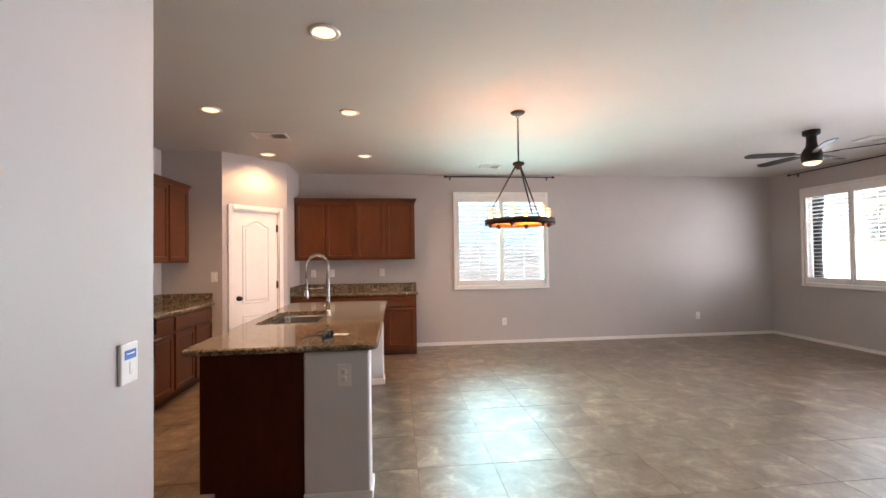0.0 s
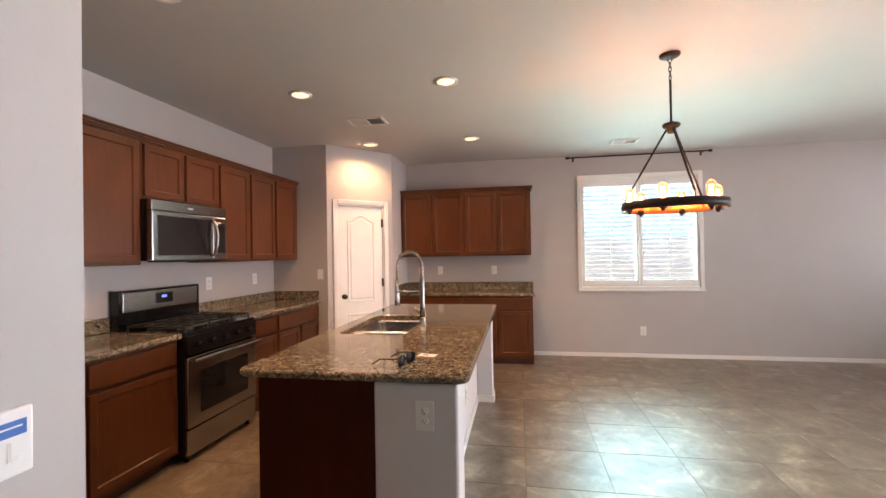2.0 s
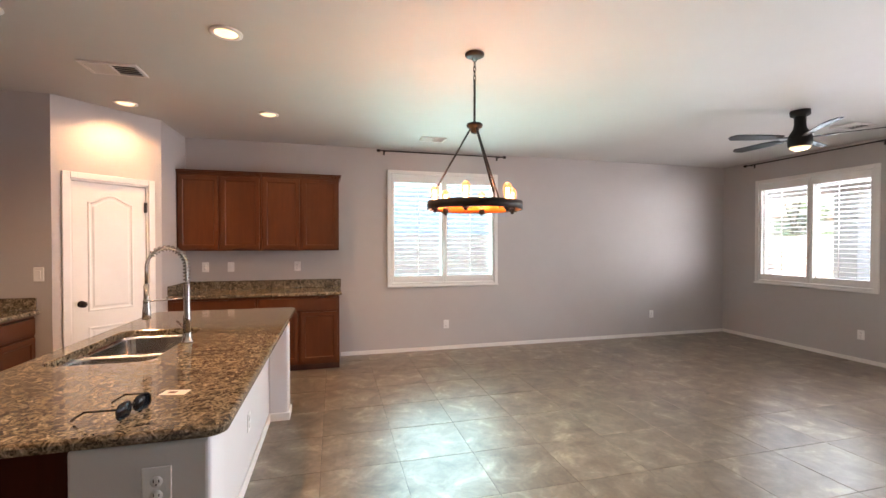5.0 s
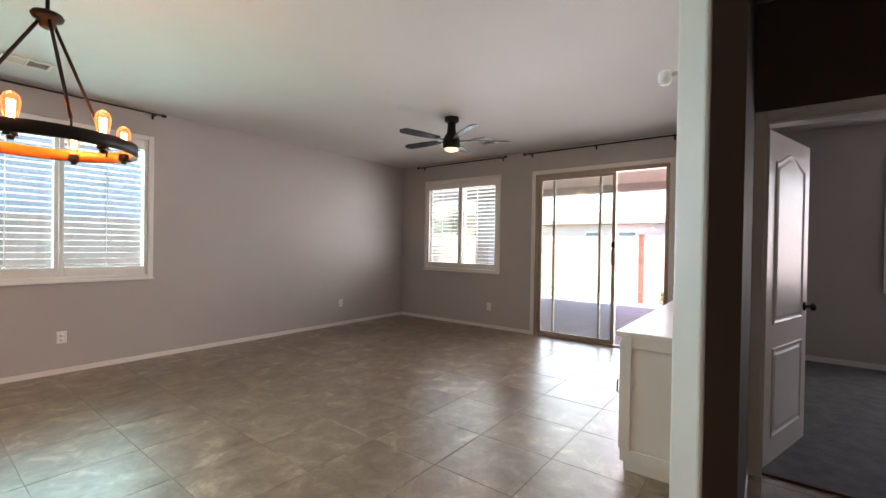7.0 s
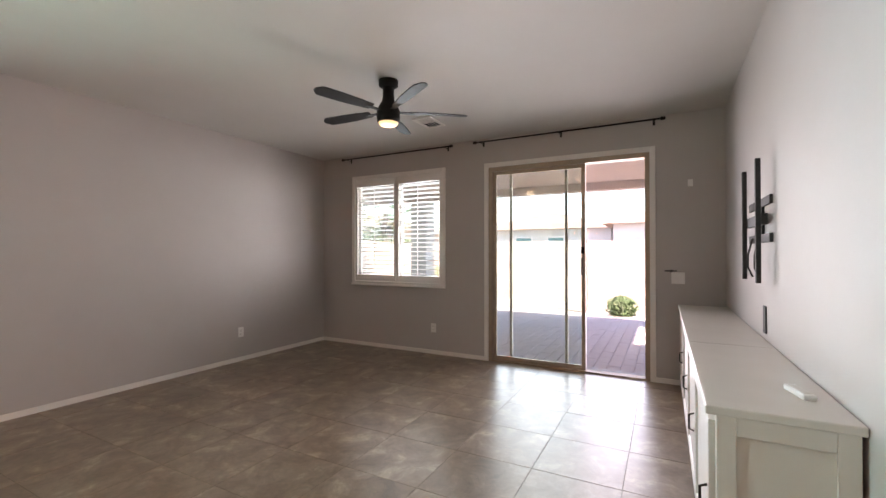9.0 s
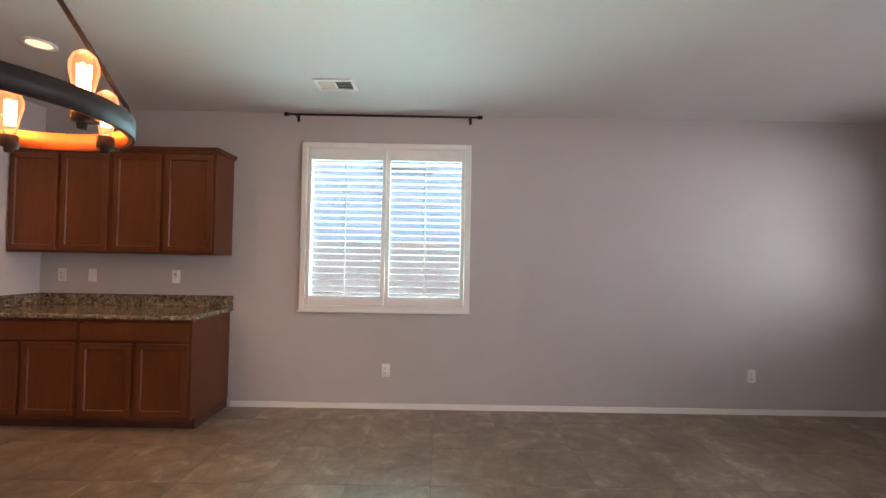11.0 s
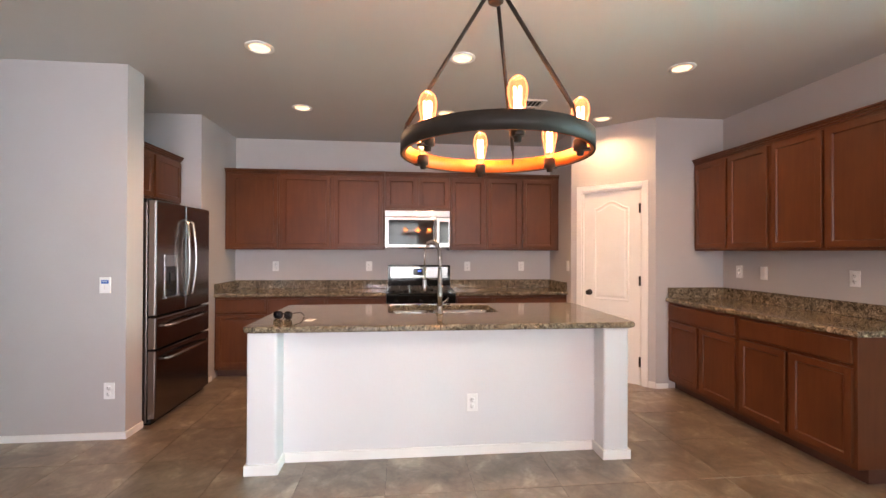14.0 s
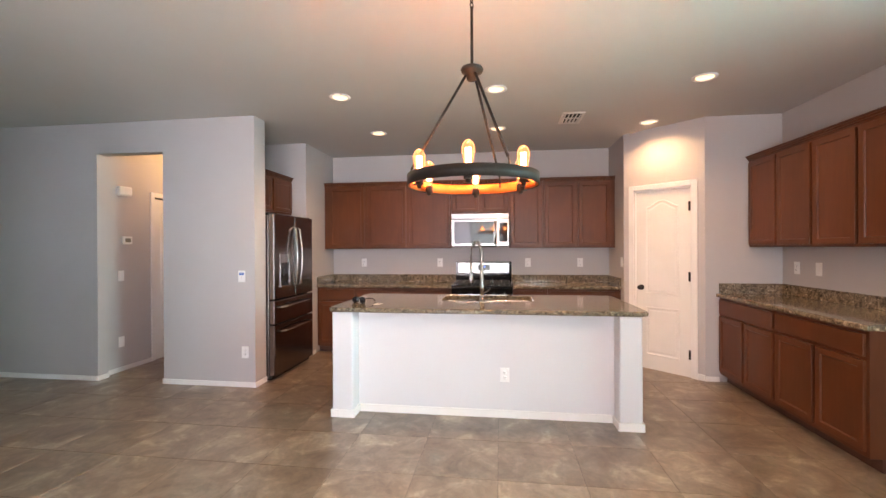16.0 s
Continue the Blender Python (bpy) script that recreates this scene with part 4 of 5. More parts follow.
CX, CY = 1.286, 3.905
RING_R, RZ0, RZ1 = 0.317, 1.697, 1.750
chan = thing("chandelier", pose(CX, CY, 0), "round dark bronze wagon-wheel chandelier with lit amber bulbs", "chandelier")
part("canopy", lathe([(0.0, 2.712), (0.045, 2.712), (0.063, 2.722), (0.065, 2.734)], 28), M_BRONZE, chan)
part("loop", tube([(0.014 * math.cos(a), 0, 2.70 + 0.018 * math.sin(a)) for a in [2 * math.pi * i / 12 for i in range(12)]], 0.003, 6, True), M_BRONZE, chan)
for k in range(4):
    z = 2.665 - k * 0.03
    rot = pose(0, 0, 0, 0, 0, 90 * (k % 2) + 45)
    pts = [(0.009 * math.cos(a), 0, z + 0.02 * math.sin(a)) for a in [2 * math.pi * i / 12 for i in range(12)]]
    part("chain_link", moved(tube(pts, 0.0028, 6, True), rot), M_BRONZE, chan)
part("stem", tube([(0, 0, 2.565), (0, 0, 2.28)], 0.0075, 12), M_BRONZE, chan)
part("hub", lathe([(0.0, 2.205), (0.016, 2.207), (0.026, 2.214), (0.028, 2.238), (0.050, 2.248), (0.056, 2.262), (0.050, 2.272), (0.02, 2.278), (0.008, 2.29)], 24), M_BRONZE, chan)


def hoop(r0, r1, z0, z1, n=72):
    bm = bmesh.new()
    rings = []
    for r, z in ((r0, z0), (r1, z0), (r1, z1), (r0, z1)):
        rings.append([bm.verts.new((r * math.cos(2 * math.pi * i / n), r * math.sin(2 * math.pi * i / n), z)) for i in range(n)])
    for a, b in zip(rings, rings[1:] + rings[:1]):
        for i in range(n):
            f = bm.faces.new((a[i], a[(i + 1) % n], b[(i + 1) % n], b[i]))
            f.smooth = abs(a[i].co.z - b[i].co.z) > 1e-6
    return bm


M_WARMWOOD = surface("warm_wood_lining", (0.55, 0.13, 0.02), (0.66, 0.17, 0.03), 0.5, 6.0)
part("ring", hoop(RING_R - 0.006, RING_R, RZ0, RZ1), M_BRONZE, chan, "dark metal band")
part("ring_lining", hoop(RING_R - 0.016, RING_R - 0.0062, RZ0 + 0.002, RZ1 - 0.002), M_WARMWOOD, chan, "golden inner lining")
for k in range(3):
    a = radians(34 + 120 * k)
    c, s = math.cos(a), math.sin(a)
    part("rod", tube([(0.030 * c, 0.030 * s, 2.236), ((RING_R - 0.02) * c, (RING_R - 0.02) * s, RZ1 + 0.035)], 0.0068, 10), M_BRONZE, chan)
    part("hook", tube([((RING_R - 0.02) * c, (RING_R - 0.02) * s, RZ1 + 0.04), ((RING_R - 0.012) * c, (RING_R - 0.012) * s, RZ1 + 0.012), ((RING_R - 0.02) * c, (RING_R - 0.02) * s, RZ0 + 0.03)], 0.004, 6), M_BRONZE, chan)
BULB_A = 0
for k in range(6):
    a = radians(BULB_A + 60 * k)
    c, s = math.cos(a) * (RING_R - 0.045), math.sin(a) * (RING_R - 0.045)
    sock = part("socket", lathe([(0.0, RZ0 - 0.022), (0.010, RZ0 - 0.022), (0.012, RZ0 - 0.008), (0.021, RZ0 - 0.006), (0.021, RZ0 + 0.024), (0.018, RZ0 + 0.028)], 16, (c, s, 0)), M_BRONZE, chan)
    part("bracket", moved(box(RING_R - 0.045, RING_R - 0.015, -0.012, 0.012, RZ0 - 0.008, RZ0 - 0.002), pose(0, 0, 0, 0, 0, BULB_A + 60 * k)), M_BRONZE, sock)
    bulb = part("bulb", lathe([(0.0135, RZ0 + 0.028), (0.016, RZ0 + 0.045), (0.022, RZ0 + 0.075), (0.0285, RZ0 + 0.108), (0.0285, RZ0 + 0.126), (0.022, RZ0 + 0.146), (0.010, RZ0 + 0.157), (0.0, RZ0 + 0.159)], 18, (c, s, 0)), M_BULB, chan, "amber glass bulb")
    bulb.visible_shadow = False
    fil = []
    for j in range(4):
        b = math.pi / 2 * j + 0.4
        fil.append(tube([(c + 0.008 * math.cos(b), s + 0.008 * math.sin(b), RZ0 + 0.055), (c + 0.010 * math.cos(b), s + 0.010 * math.sin(b), RZ0 + 0.125)], 0.0045, 6))
    part("filament", merge(*fil), M_FILAMENT, bulb, "glowing filament")
    pl = bpy.data.lights.new("bulb_light", "POINT")
    pl.energy, pl.color, pl.shadow_soft_size = 0.48, (1.0, 0.42, 0.16), 0.02
    new("bulb_light", pl).matrix_world = pose(CX + c, CY + s, RZ0 + 0.095)

# added fill light without a fixture, to brighten and warm the hall
hall_fill = bpy.data.lights.new("hall_fill", "POINT")
hall_fill.energy, hall_fill.color, hall_fill.shadow_soft_size = 1.0, (1.0, 0.66, 0.30), 0.1
new("hall_fill", hall_fill).matrix_world = pose(-1.7, 0.25, 2.5)


# ---- windows and sliding door ----
def shutter_window(name, m, w, h, louvres, label, glass):
    """Local: x across, z up from the sill, room to -y; the wall's inner face is y = 0."""
    ob = thing(name, m, label, "window", kind="structure")
    f = 0.032
    part("casing", merge(box(-f, 0.02, -0.022, 0.06, -f, h + f, 0.005), box(w - 0.02, w + f, -0.022, 0.06, -f, h + f, 0.005), box(0.02, w - 0.02, -0.022, 0.06, h - 0.02, h + f, 0.005),
                         box(0.02, w - 0.02, -0.022, 0.06, -f, 0.02, 0.005)), M_WHITE, ob, "white painted frame")
    part("sill", box(-f - 0.006, w + f + 0.006, -0.034, -0.022, -f - 0.008, -f + 0.016, 0.004), M_WHITE, ob)
    part("window_frame", boxes((0, 0.04, 0.10, 0.14, 0, h), (w - 0.04, w, 0.10, 0.14, 0, h), (0.04, w - 0.04, 0.10, 0.14, h - 0.04, h), (0.04, w - 0.04, 0.10, 0.14, 0, 0.04), (w / 2 - 0.025, w / 2 + 0.025, 0.095, 0.14, 0.04, h - 0.04)), M_WHITE, ob)
    for a, b in ((0.04, w / 2 - 0.025), (w / 2 + 0.025, w - 0.04)):
        p = part("pane", box(a, b, 0.118, 0.122, 0.04, h - 0.04), glass, ob)
        p.visible_shadow = False
    for a, b in ((0.022, w / 2 - 0.002), (w / 2 + 0.002, w - 0.022)):
        st, tr, br = 0.036, 0.105, 0.085
        sh = part("shutter", merge(box(a, a + st, -0.012, 0.016, 0.022, h - 0.022, 0.004), box(b - st, b, -0.012, 0.016, 0.022, h - 0.022, 0.004), box(a + st, b - st, -0.012, 0.016, h - 0.022 - tr, h - 0.022, 0.003),
                                   box(a + st, b - st, -0.012, 0.016, 0.022, 0.022 + br, 0.003)), M_WHITE, ob, "white shutter panel")
        z0, z1 = 0.022 + br, h - 0.022 - tr
        part("tilt_rod", box((a + b) / 2 - 0.004, (a + b) / 2 + 0.004, -0.034, -0.026, z0 + 0.02, z1 - 0.02, 0.002), M_WHITE, sh)
        lm = None
        for k in range(louvres):
            z = z0 + (k + 0.5) * (z1 - z0) / louvres
            if lm is None:
                lm = mesh_of("louvre", box(a + st + 0.001, b - st - 0.001, -0.029, 0.029, -0.0032, 0.0032, 0.0025), M_WHITE)
            lo = new("louvre", lm)
            lo.parent = sh
            lo.matrix_local = pose(0, 0.006, z, -3, 0, 0)
    return ob


shutter_window("window_1", pose(W1[0], YN, W1[2]), W1[1] - W1[0], W1[3] - W1[2], 21, "white framed window with two plantation shutters, louvres open", M_SUNGLASS)
shutter_window("window_2", pose(XE, W2[1], W2[2], 0, 0, -90), W2[1] - W2[0], W2[3] - W2[2], 21, "white framed window with two plantation shutters facing the patio", M_GLASS)

sd = thing("sliding_door", pose(XE, SL[1], 0, 0, 0, -90), "tan aluminium sliding glass patio door with screen panel", "door", kind="structure")
sw, shh = SL[1] - SL[0], SL[3]
part("casing", merge(box(-0.055, 0.0, -0.018, 0.0, 0, shh + 0.055, 0.005), box(sw, sw + 0.055, -0.018, 0.0, 0, shh + 0.055, 0.005), box(0, sw, -0.018, 0.0, shh, shh + 0.055, 0.005)), M_WHITE, sd, "white painted casing")
part("frame", boxes((0, 0.045, 0.0, 0.13, 0, shh), (sw - 0.045, sw, 0.0, 0.13, 0, shh), (0.045, sw - 0.045, 0.0, 0.13, shh - 0.05, shh), (0.045, sw - 0.045, 0.0, 0.13, 0, 0.03)), M_ALU, sd, "tan aluminium frame")


def sash(name, a, b, y, bar=0.055, z0=0.032, z1=None, label="", glazed=True):
    z1 = z1 or shh - 0.052
    s = part(name, merge(box(a, a + bar, y, y + 0.03, z0, z1, 0.003), box(b - bar, b, y, y + 0.03, z0, z1, 0.003), box(a + bar, b - bar, y, y + 0.03, z1 - bar, z1, 0.003), box(a + bar, b - bar, y, y + 0.03, z0, z0 + bar * 1.2, 0.003)), M_ALU, sd, label)
    if glazed:
        p = part("pane", box(a + bar, b - bar, y + 0.012, y + 0.018, z0 + bar * 1.2, z1 - bar), M_TINTGLASS, s, "tinted glass pane")
        p.visible_shadow = False
    return s


sash("sliding_sash", 0.047, 1.13, 0.03, 0.042, label="tan aluminium sliding sash")
leaf2 = sash("screen_sash", 0.24, 0.93, 0.075, 0.032, glazed=False)
part("handle", tube([(1.10, 0.028, 1.28), (1.10, -0.01, 1.26), (1.10, -0.014, 1.18), (1.10, -0.01, 1.10), (1.10, 0.028, 1.08)], 0.008, 8), M_BRONZE, sd, "dark pull handle")
part("latch", box(1.085, 1.12, 0.022, 0.032, 1.32, 1.40, 0.003), M_BLACK, sd)
part("pane", box(1.13, sw - 0.045, 0.10, 0.106, 0.03, shh - 0.05), M_DOORGLASS, sd, "clear glass pane").visible_shadow = False


def curtain_rod(m, length):
    ob = thing("curtain_rod", m, "thin dark metal curtain rod on wall brackets, empty", "curtain rod", "curtain rods")
    part("rod", tube([(0, 0, 0), (length, 0, 0)], 0.0095, 10), M_BRONZE, ob)
    for x, s in ((0, -1), (length, 1)):
        part("finial", moved(lathe([(0.011, 0), (0.018, 0.005), (0.020, 0.016), (0.014, 0.026), (0.019, 0.034), (0.012, 0.044), (0.0, 0.047)], 12), pose(x, 0, 0, 0, 90 * s, 0)), M_BRONZE, ob)
    for x in ((0.06, length / 2, length - 0.06) if length > 1.9 else (0.06, length - 0.06)):
        part("bracket", merge(box(x - 0.007, x + 0.007, -0.012, 0.088, -0.013, -0.008), box(x - 0.012, x + 0.012, 0.082, 0.0885, -0.04, 0.02, 0.003)), M_BRONZE, ob)


curtain_rod(pose(0.965, YN - 0.09, 2.69), 1.72)
curtain_rod(pose(XE - 0.09, 6.38, 2.678, 0, 0, -90), 1.71)
curtain_rod(pose(XE - 0.09, 4.30, 2.678, 0, 0, -90), 2.0)


# ---- wall plates ----
def plate(m, kind, group="wall plates", w=0.075, h=0.118):
    what = {"outlet": "white duplex electrical outlet plate on the wall", "switch": "white rocker switch plate on the wall", "blank": "white blank cover plate on the wall"}[kind]
    ob = thing("outlet" if kind == "outlet" else "switch_plate", m, what, "outlet" if kind == "outlet" else "switch", group)
    part("plate", box(-w / 2, w / 2, -0.006, -0.0005, -h / 2, h / 2, 0.003), M_PLASTIC, ob)
    if kind == "outlet":
        for z in (-0.021, 0.021):
            s = part("socket", moved(lathe([(0.017, 0), (0.017, 0.002), (0.0, 0.0022)], 16), pose(0, -0.006, z, 90, 0, 0)), M_PLASTIC, ob)
            # solid dark bars, coloured like the shade in open slots
            part("slot", boxes((-0.0085, -0.006, -0.0092, -0.0082, z - 0.002, z + 0.008), (0.006, 0.0085, -0.0092, -0.0082, z - 0.002, z + 0.006), (-0.002, 0.002, -0.0092, -0.0082, z - 0.011, z - 0.007)), M_DARK, s)
    elif kind == "switch":
        part("rocker", box(-0.016, 0.016, -0.010, -0.005, -0.033, 0.033, 0.002), M_PLASTIC, ob)


N_, E_, Wf, S_ = 0, -90, 90, 180       # turn of a plate whose face looks to -y, -x, +x, +y
for x in (1.882, 5.254):
    plate(pose(x, YN, 0.362), "outlet")
plate(pose(XE, 4.946, 0.35, 0, 0, -90), "outlet")
plate(pose(-1.12, YN, 1.19), "outlet")
plate(pose(-0.84, YN, 1.19), "switch")
plate(pose(-0.07, YN, 1.19), "outlet")
for y, k in ((2.07, "outlet"), (3.19, "outlet"), (4.42, "outlet"), (5.12, "outlet")):
    plate(pose(XR, y, 1.19, 0, 0, 90), k)
plate(pose(-2.02, 5.5, 1.215), "switch")
plate(pose(-0.145, 4.07, 0.36, 0, 0, 90), "outlet")
plate(pose(-0.14, 2.656, 0.742), "outlet", w=0.08, h=0.128)
plate(pose(XH, 1.492, 0.36, 0, 0, 90), "outlet")
plate(pose(-0.95, -0.26, 0.345, 0, 0, 180), "blank")
plate(pose(-0.95, -0.26, 1.10, 0, 0, 180), "switch")
plate(pose(XE, 2.15, 1.08, 0, 0, -90), "switch", w=0.12)
plate(pose(XE, 2.04, 2.025, 0, 0, -90), "blank", w=0.045, h=0.07)
plate(pose(BX, 0.27, 0.345, 0, 0, -90), "outlet")

al = thing("alarm_panel", pose(XH, 1.462, 1.124, 0, 0, 90), "white alarm wall station with blue label", "alarm panel")
part("case", box(-0.038, 0.038, -0.012, -0.0005, -0.058, 0.058, 0.004), M_PLASTIC, al)
part("label", box(-0.024, 0.026, -0.0135, -0.0115, 0.012, 0.038), M_BLUE, al, "blue printed label")
part("text_bar", box(-0.018, 0.019, -0.0142, -0.0133, 0.026, 0.029), M_PLASTIC, al)
part("slot", box(-0.003, 0.003, -0.0132, -0.0115, -0.03, 0.003), M_VENT, al)
th = thing("thermostat", pose(-1.02, -0.26, 1.505, 0, 0, 180), "white wall thermostat with grey screen", "thermostat")
part("case", box(-0.06, 0.06, -0.028, -0.0005, -0.045, 0.045, 0.008), M_PLASTIC, th)
part("screen", box(-0.036, 0.036, -0.0295, -0.0275, -0.022, 0.024), M_GREYLCD, th)
chime = thing("door_chime", pose(-0.98, -0.26, 2.07, 0, 0, 180), "white plastic door chime box high on the wall", "door chime")
part("case", box(-0.085, 0.085, -0.05, -0.0005, -0.05, 0.05, 0.012, 3), M_PLASTIC, chime)
part("grille", boxes(*[(-0.06, 0.06, -0.045, -0.003, -0.058 + 0.002 * 0, -0.0505)]), M_VENT, chime)

# ---- sunglasses and card on the island ----
M_LENS = surface("dark_lens", (0.01, 0.01, 0.012), (0.015, 0.015, 0.018), 0.05, 10.0, rough_var=0.02)
sg = thing("sunglasses", pose(-0.258, 2.800, 0.918, 0, 0, 72), "black sunglasses lying open on the granite", "sunglasses")
for s in (-1, 1):
    pts = [(s * 0.038 + 0.031 * math.copysign(abs(math.cos(a)) ** 0.75, math.cos(a)), -0.004 * math.cos(a) * s, 0.027 + 0.024 * math.copysign(abs(math.sin(a)) ** 0.75, math.sin(a)))
           for a in [2 * math.pi * i / 24 for i in range(24)]]
    part("rim", tube(pts, 0.0036, 6, True), M_BLACK, sg)
    part("lens", moved(lathe([(0.0, -0.0008), (1.0, -0.0008), (1.0, 0.0008), (0.0, 0.0008)], 18), Matrix.Translation((s * 0.038, 0, 0.027)) @ Matrix.Diagonal((0.032, 1, 0.025, 1)) @ pose(0, 0, 0, 90, 0, 0)), M_LENS, sg)
    part("temple", tube([(s * 0.069, 0, 0.040), (s * 0.075, 0.02, 0.040), (s * 0.077, 0.095, 0.034), (s * 0.075, 0.140, 0.005)], 0.0036, 6), M_BLACK, sg)
part("bridge", tube([(-0.009, 0, 0.032), (0, -0.003, 0.038), (0.009, 0, 0.032)], 0.0036, 6), M_BLACK, sg)
card = thing("card", pose(-0.198, 2.99, 0.9185, 0, 0, -12), "small cream printed card lying on the granite", "card")
part("sheet", box(-0.045, 0.045, -0.026, 0.026, 0, 0.001), M_PAPER, card)
part("text_bar", box(-0.025, 0.005, -0.012, 0.010, 0.001, 0.0014), M_WOOD, card)

# ---- console and television mount ----
con = thing("console_cabinet", pose(3.50, YT, 0), "long cream painted wooden console cabinet against the wall", "cabinet")
CL, CD = 3.02, 0.385
for xa, xb in ((-0.02, 1.118), (1.122, CL + 0.02)):
    part("top", box(xa, xb, 0.004, CD + 0.02, 0.797, 0.827, 0.005), M_CONSOLE, con, "cream painted wooden top")
part("body", box(0, CL, 0.016, CD - 0.012, 0.07, 0.797, 0.003), M_CONSOLE, con)
for k in range(4):
    a = 0.03 + k * (CL - 0.06) / 4
    d = part("door", moved(panel_door(-a - (CL - 0.06) / 4 + 0.008, -a, 0, 0.12, 0.765, 0.02, 0.07), pose(0, CD - 0.012, 0, 0, 0, 180)), M_CONSOLE, con)
    part("handle", tube([(a + 0.05, CD + 0.008, 0.52), (a + 0.05, CD + 0.03, 0.51), (a + 0.05, CD + 0.03, 0.44), (a + 0.05, CD + 0.008, 0.43)], 0.005, 6), M_BRONZE, d)
part("side_panel", merge(box(-0.012, 0.0, 0.016, 0.07, 0.07, 0.797, 0.002), box(-0.012, 0.0, CD - 0.066, CD - 0.012, 0.07, 0.797, 0.002), box(-0.012, 0.0, 0.07, CD - 0.066, 0.735, 0.797, 0.002), box(-0.012, 0.0, 0.07, CD - 0.066, 0.07, 0.14, 0.002)), M_CONSOLE, con)
part("plinth", box(0.01, CL - 0.01, 0.02, CD - 0.03, 0, 0.071), M_CONSOLE, con)
rem = thing("remote_control", pose(3.75, YT + 0.10, 0.827, 0, 0, 12), "white remote control lying on the console", "remote control")
part("case", box(-0.07, 0.07, -0.021, 0.021, 0, 0.02, 0.006), M_PLASTIC, rem)
part("keypad", box(-0.05, 0.05, -0.014, 0.014, 0.0195, 0.0215, 0.001), M_VENT, rem)

tv = thing("tv_mount", pose(5.0, YT, 1.52), "black metal television wall mount with two vertical rails", "tv mount")
part("wall_plate", merge(box(-0.32, 0.32, 0.001, 0.016, 0.08, 0.13, 0.002), box(-0.32, 0.32, 0.001, 0.016, -0.13, -0.08, 0.002), box(-0.10, 0.10, 0.001, 0.016, -0.08, 0.08)), M_IRON, tv)
for x in (-0.25, 0.2):
    part("rail", box(x - 0.015, x + 0.015, 0.045, 0.07, -0.36, 0.34, 0.003), M_IRON, tv)
part("arm", boxes((-0.27, 0.22, 0.016, 0.045, -0.03, 0.03)), M_IRON, tv)
for x in (-0.12, 0.1):
    part("cable", tube([(x, 0.03, -0.1), (x + 0.02, 0.05, -0.2), (x - 0.01, 0.055, -0.28), (x, 0.03, -0.34)], 0.006, 6), M_IRON, tv)
part("cable_plate", box(-0.14, -0.07, 0.0005, 0.008, -0.66, -0.50, 0.003), M_IRON, tv)
sen = thing("motion_detector", pose(2.86, YT, 2.04), "small white round motion detector on a wall bracket", "sensor")
part("bracket", tube([(0, 0.0, 0.0), (0, 0.02, 0.0), (0.0, 0.035, -0.005)], 0.011, 8), M_PLASTIC, sen)
part("head", lathe([(0.0, -0.034), (0.019, -0.03), (0.027, -0.012), (0.027, 0.012), (0.017, 0.026), (0.0, 0.03)], 18, (0, 0.06, -0.005)), M_PLASTIC, sen)
hd = thing("hook_rail", pose(XE, 2.22, 1.15, 0, 0, -90), "small black hook beside the patio door", "hook")
part("bar", merge(box(-0.05, 0.06, -0.05, -0.038, -0.006, 0.006, 0.003), box(0.0, 0.02, -0.04, 0.0, -0.012, 0.012)), M_IRON, hd)

# ---- bedroom window and shutter ----
bw = thing("window_3", pose(BX, BW[1], BW[2], 0, 0, -90), "white framed bedroom window with one shutter folded open", "window", kind="structure")
ww, wh = BW[1] - BW[0], BW[3] - BW[2]
part("window_frame", boxes((0, 0.05, 0.05, 0.10, 0, wh), (ww - 0.05, ww, 0.05, 0.10, 0, wh), (0.05, ww - 0.05, 0.05, 0.10, wh - 0.05, wh), (0.05, ww - 0.05, 0.05, 0.10, 0, 0.05)), M_WHITE, bw)
part("pane", box(0.05, ww - 0.05, 0.075, 0.08, 0.05, wh - 0.05), M_DOORGLASS, bw).visible_shadow = False
part("sill", box(-0.03, ww + 0.03, -0.03, 0.05, -0.03, 0.0, 0.004), M_WHITE, bw)
shut = part("shutter", merge(box(-0.46, -0.25, -0.05, -0.022, 0.0, wh, 0.003), box(-0.06, -0.01, -0.05, -0.022, 0.0, wh, 0.003), box(-0.25, -0.06, -0.05, -0.022, wh - 0.12, wh, 0.003), box(-0.25, -0.06, -0.05, -0.022, 0, 0.12, 0.003)), M_WHITE, bw, "white louvred shutter panel")
for k in range(16):
    z = 0.12 + (k + 0.5) * (wh - 0.24) / 16
    lo = part("louvre", moved(box(-0.249, -0.061, -0.03, 0.03, -0.004, 0.004), pose(0, -0.036, z, -55, 0, 0)), M_WHITE, shut)

# ---- outside ----
solid("ground", box(-60, 90, -60, 90, -0.30, -0.14), M_EARTH, "pale gravel yard reaching to the horizon", "ground", kind="structure")
patio = solid("patio", box(XE + 0.16, 12.0, 1.68, 9.0, -0.14, -0.062), M_GROUT, "sand bed of the paved patio", "patio", kind="structure")
solid("patio_roof", boxes((XE + 0.16, 10.2, 1.4, 9.2, 2.62, 2.86), (9.95, 10.2, 1.4, 9.2, 2.48, 2.62)), M_STUCCO, "stucco patio cover with a deep beam", "roof", kind="structure")


def patio_column(x, y):
    ob = thing("patio_column", pose(x, y, -0.064), "square pale stucco patio column with a flared foot", "column", "patio columns")
    part("shaft", box(-0.2, 0.2, -0.2, 0.2, 0, 2.54, 0.02), M_STUCCO2, ob)
    part("plinth", box(-0.25, 0.25, -0.25, 0.25, 0, 0.45, 0.02), M_STUCCO2, ob)


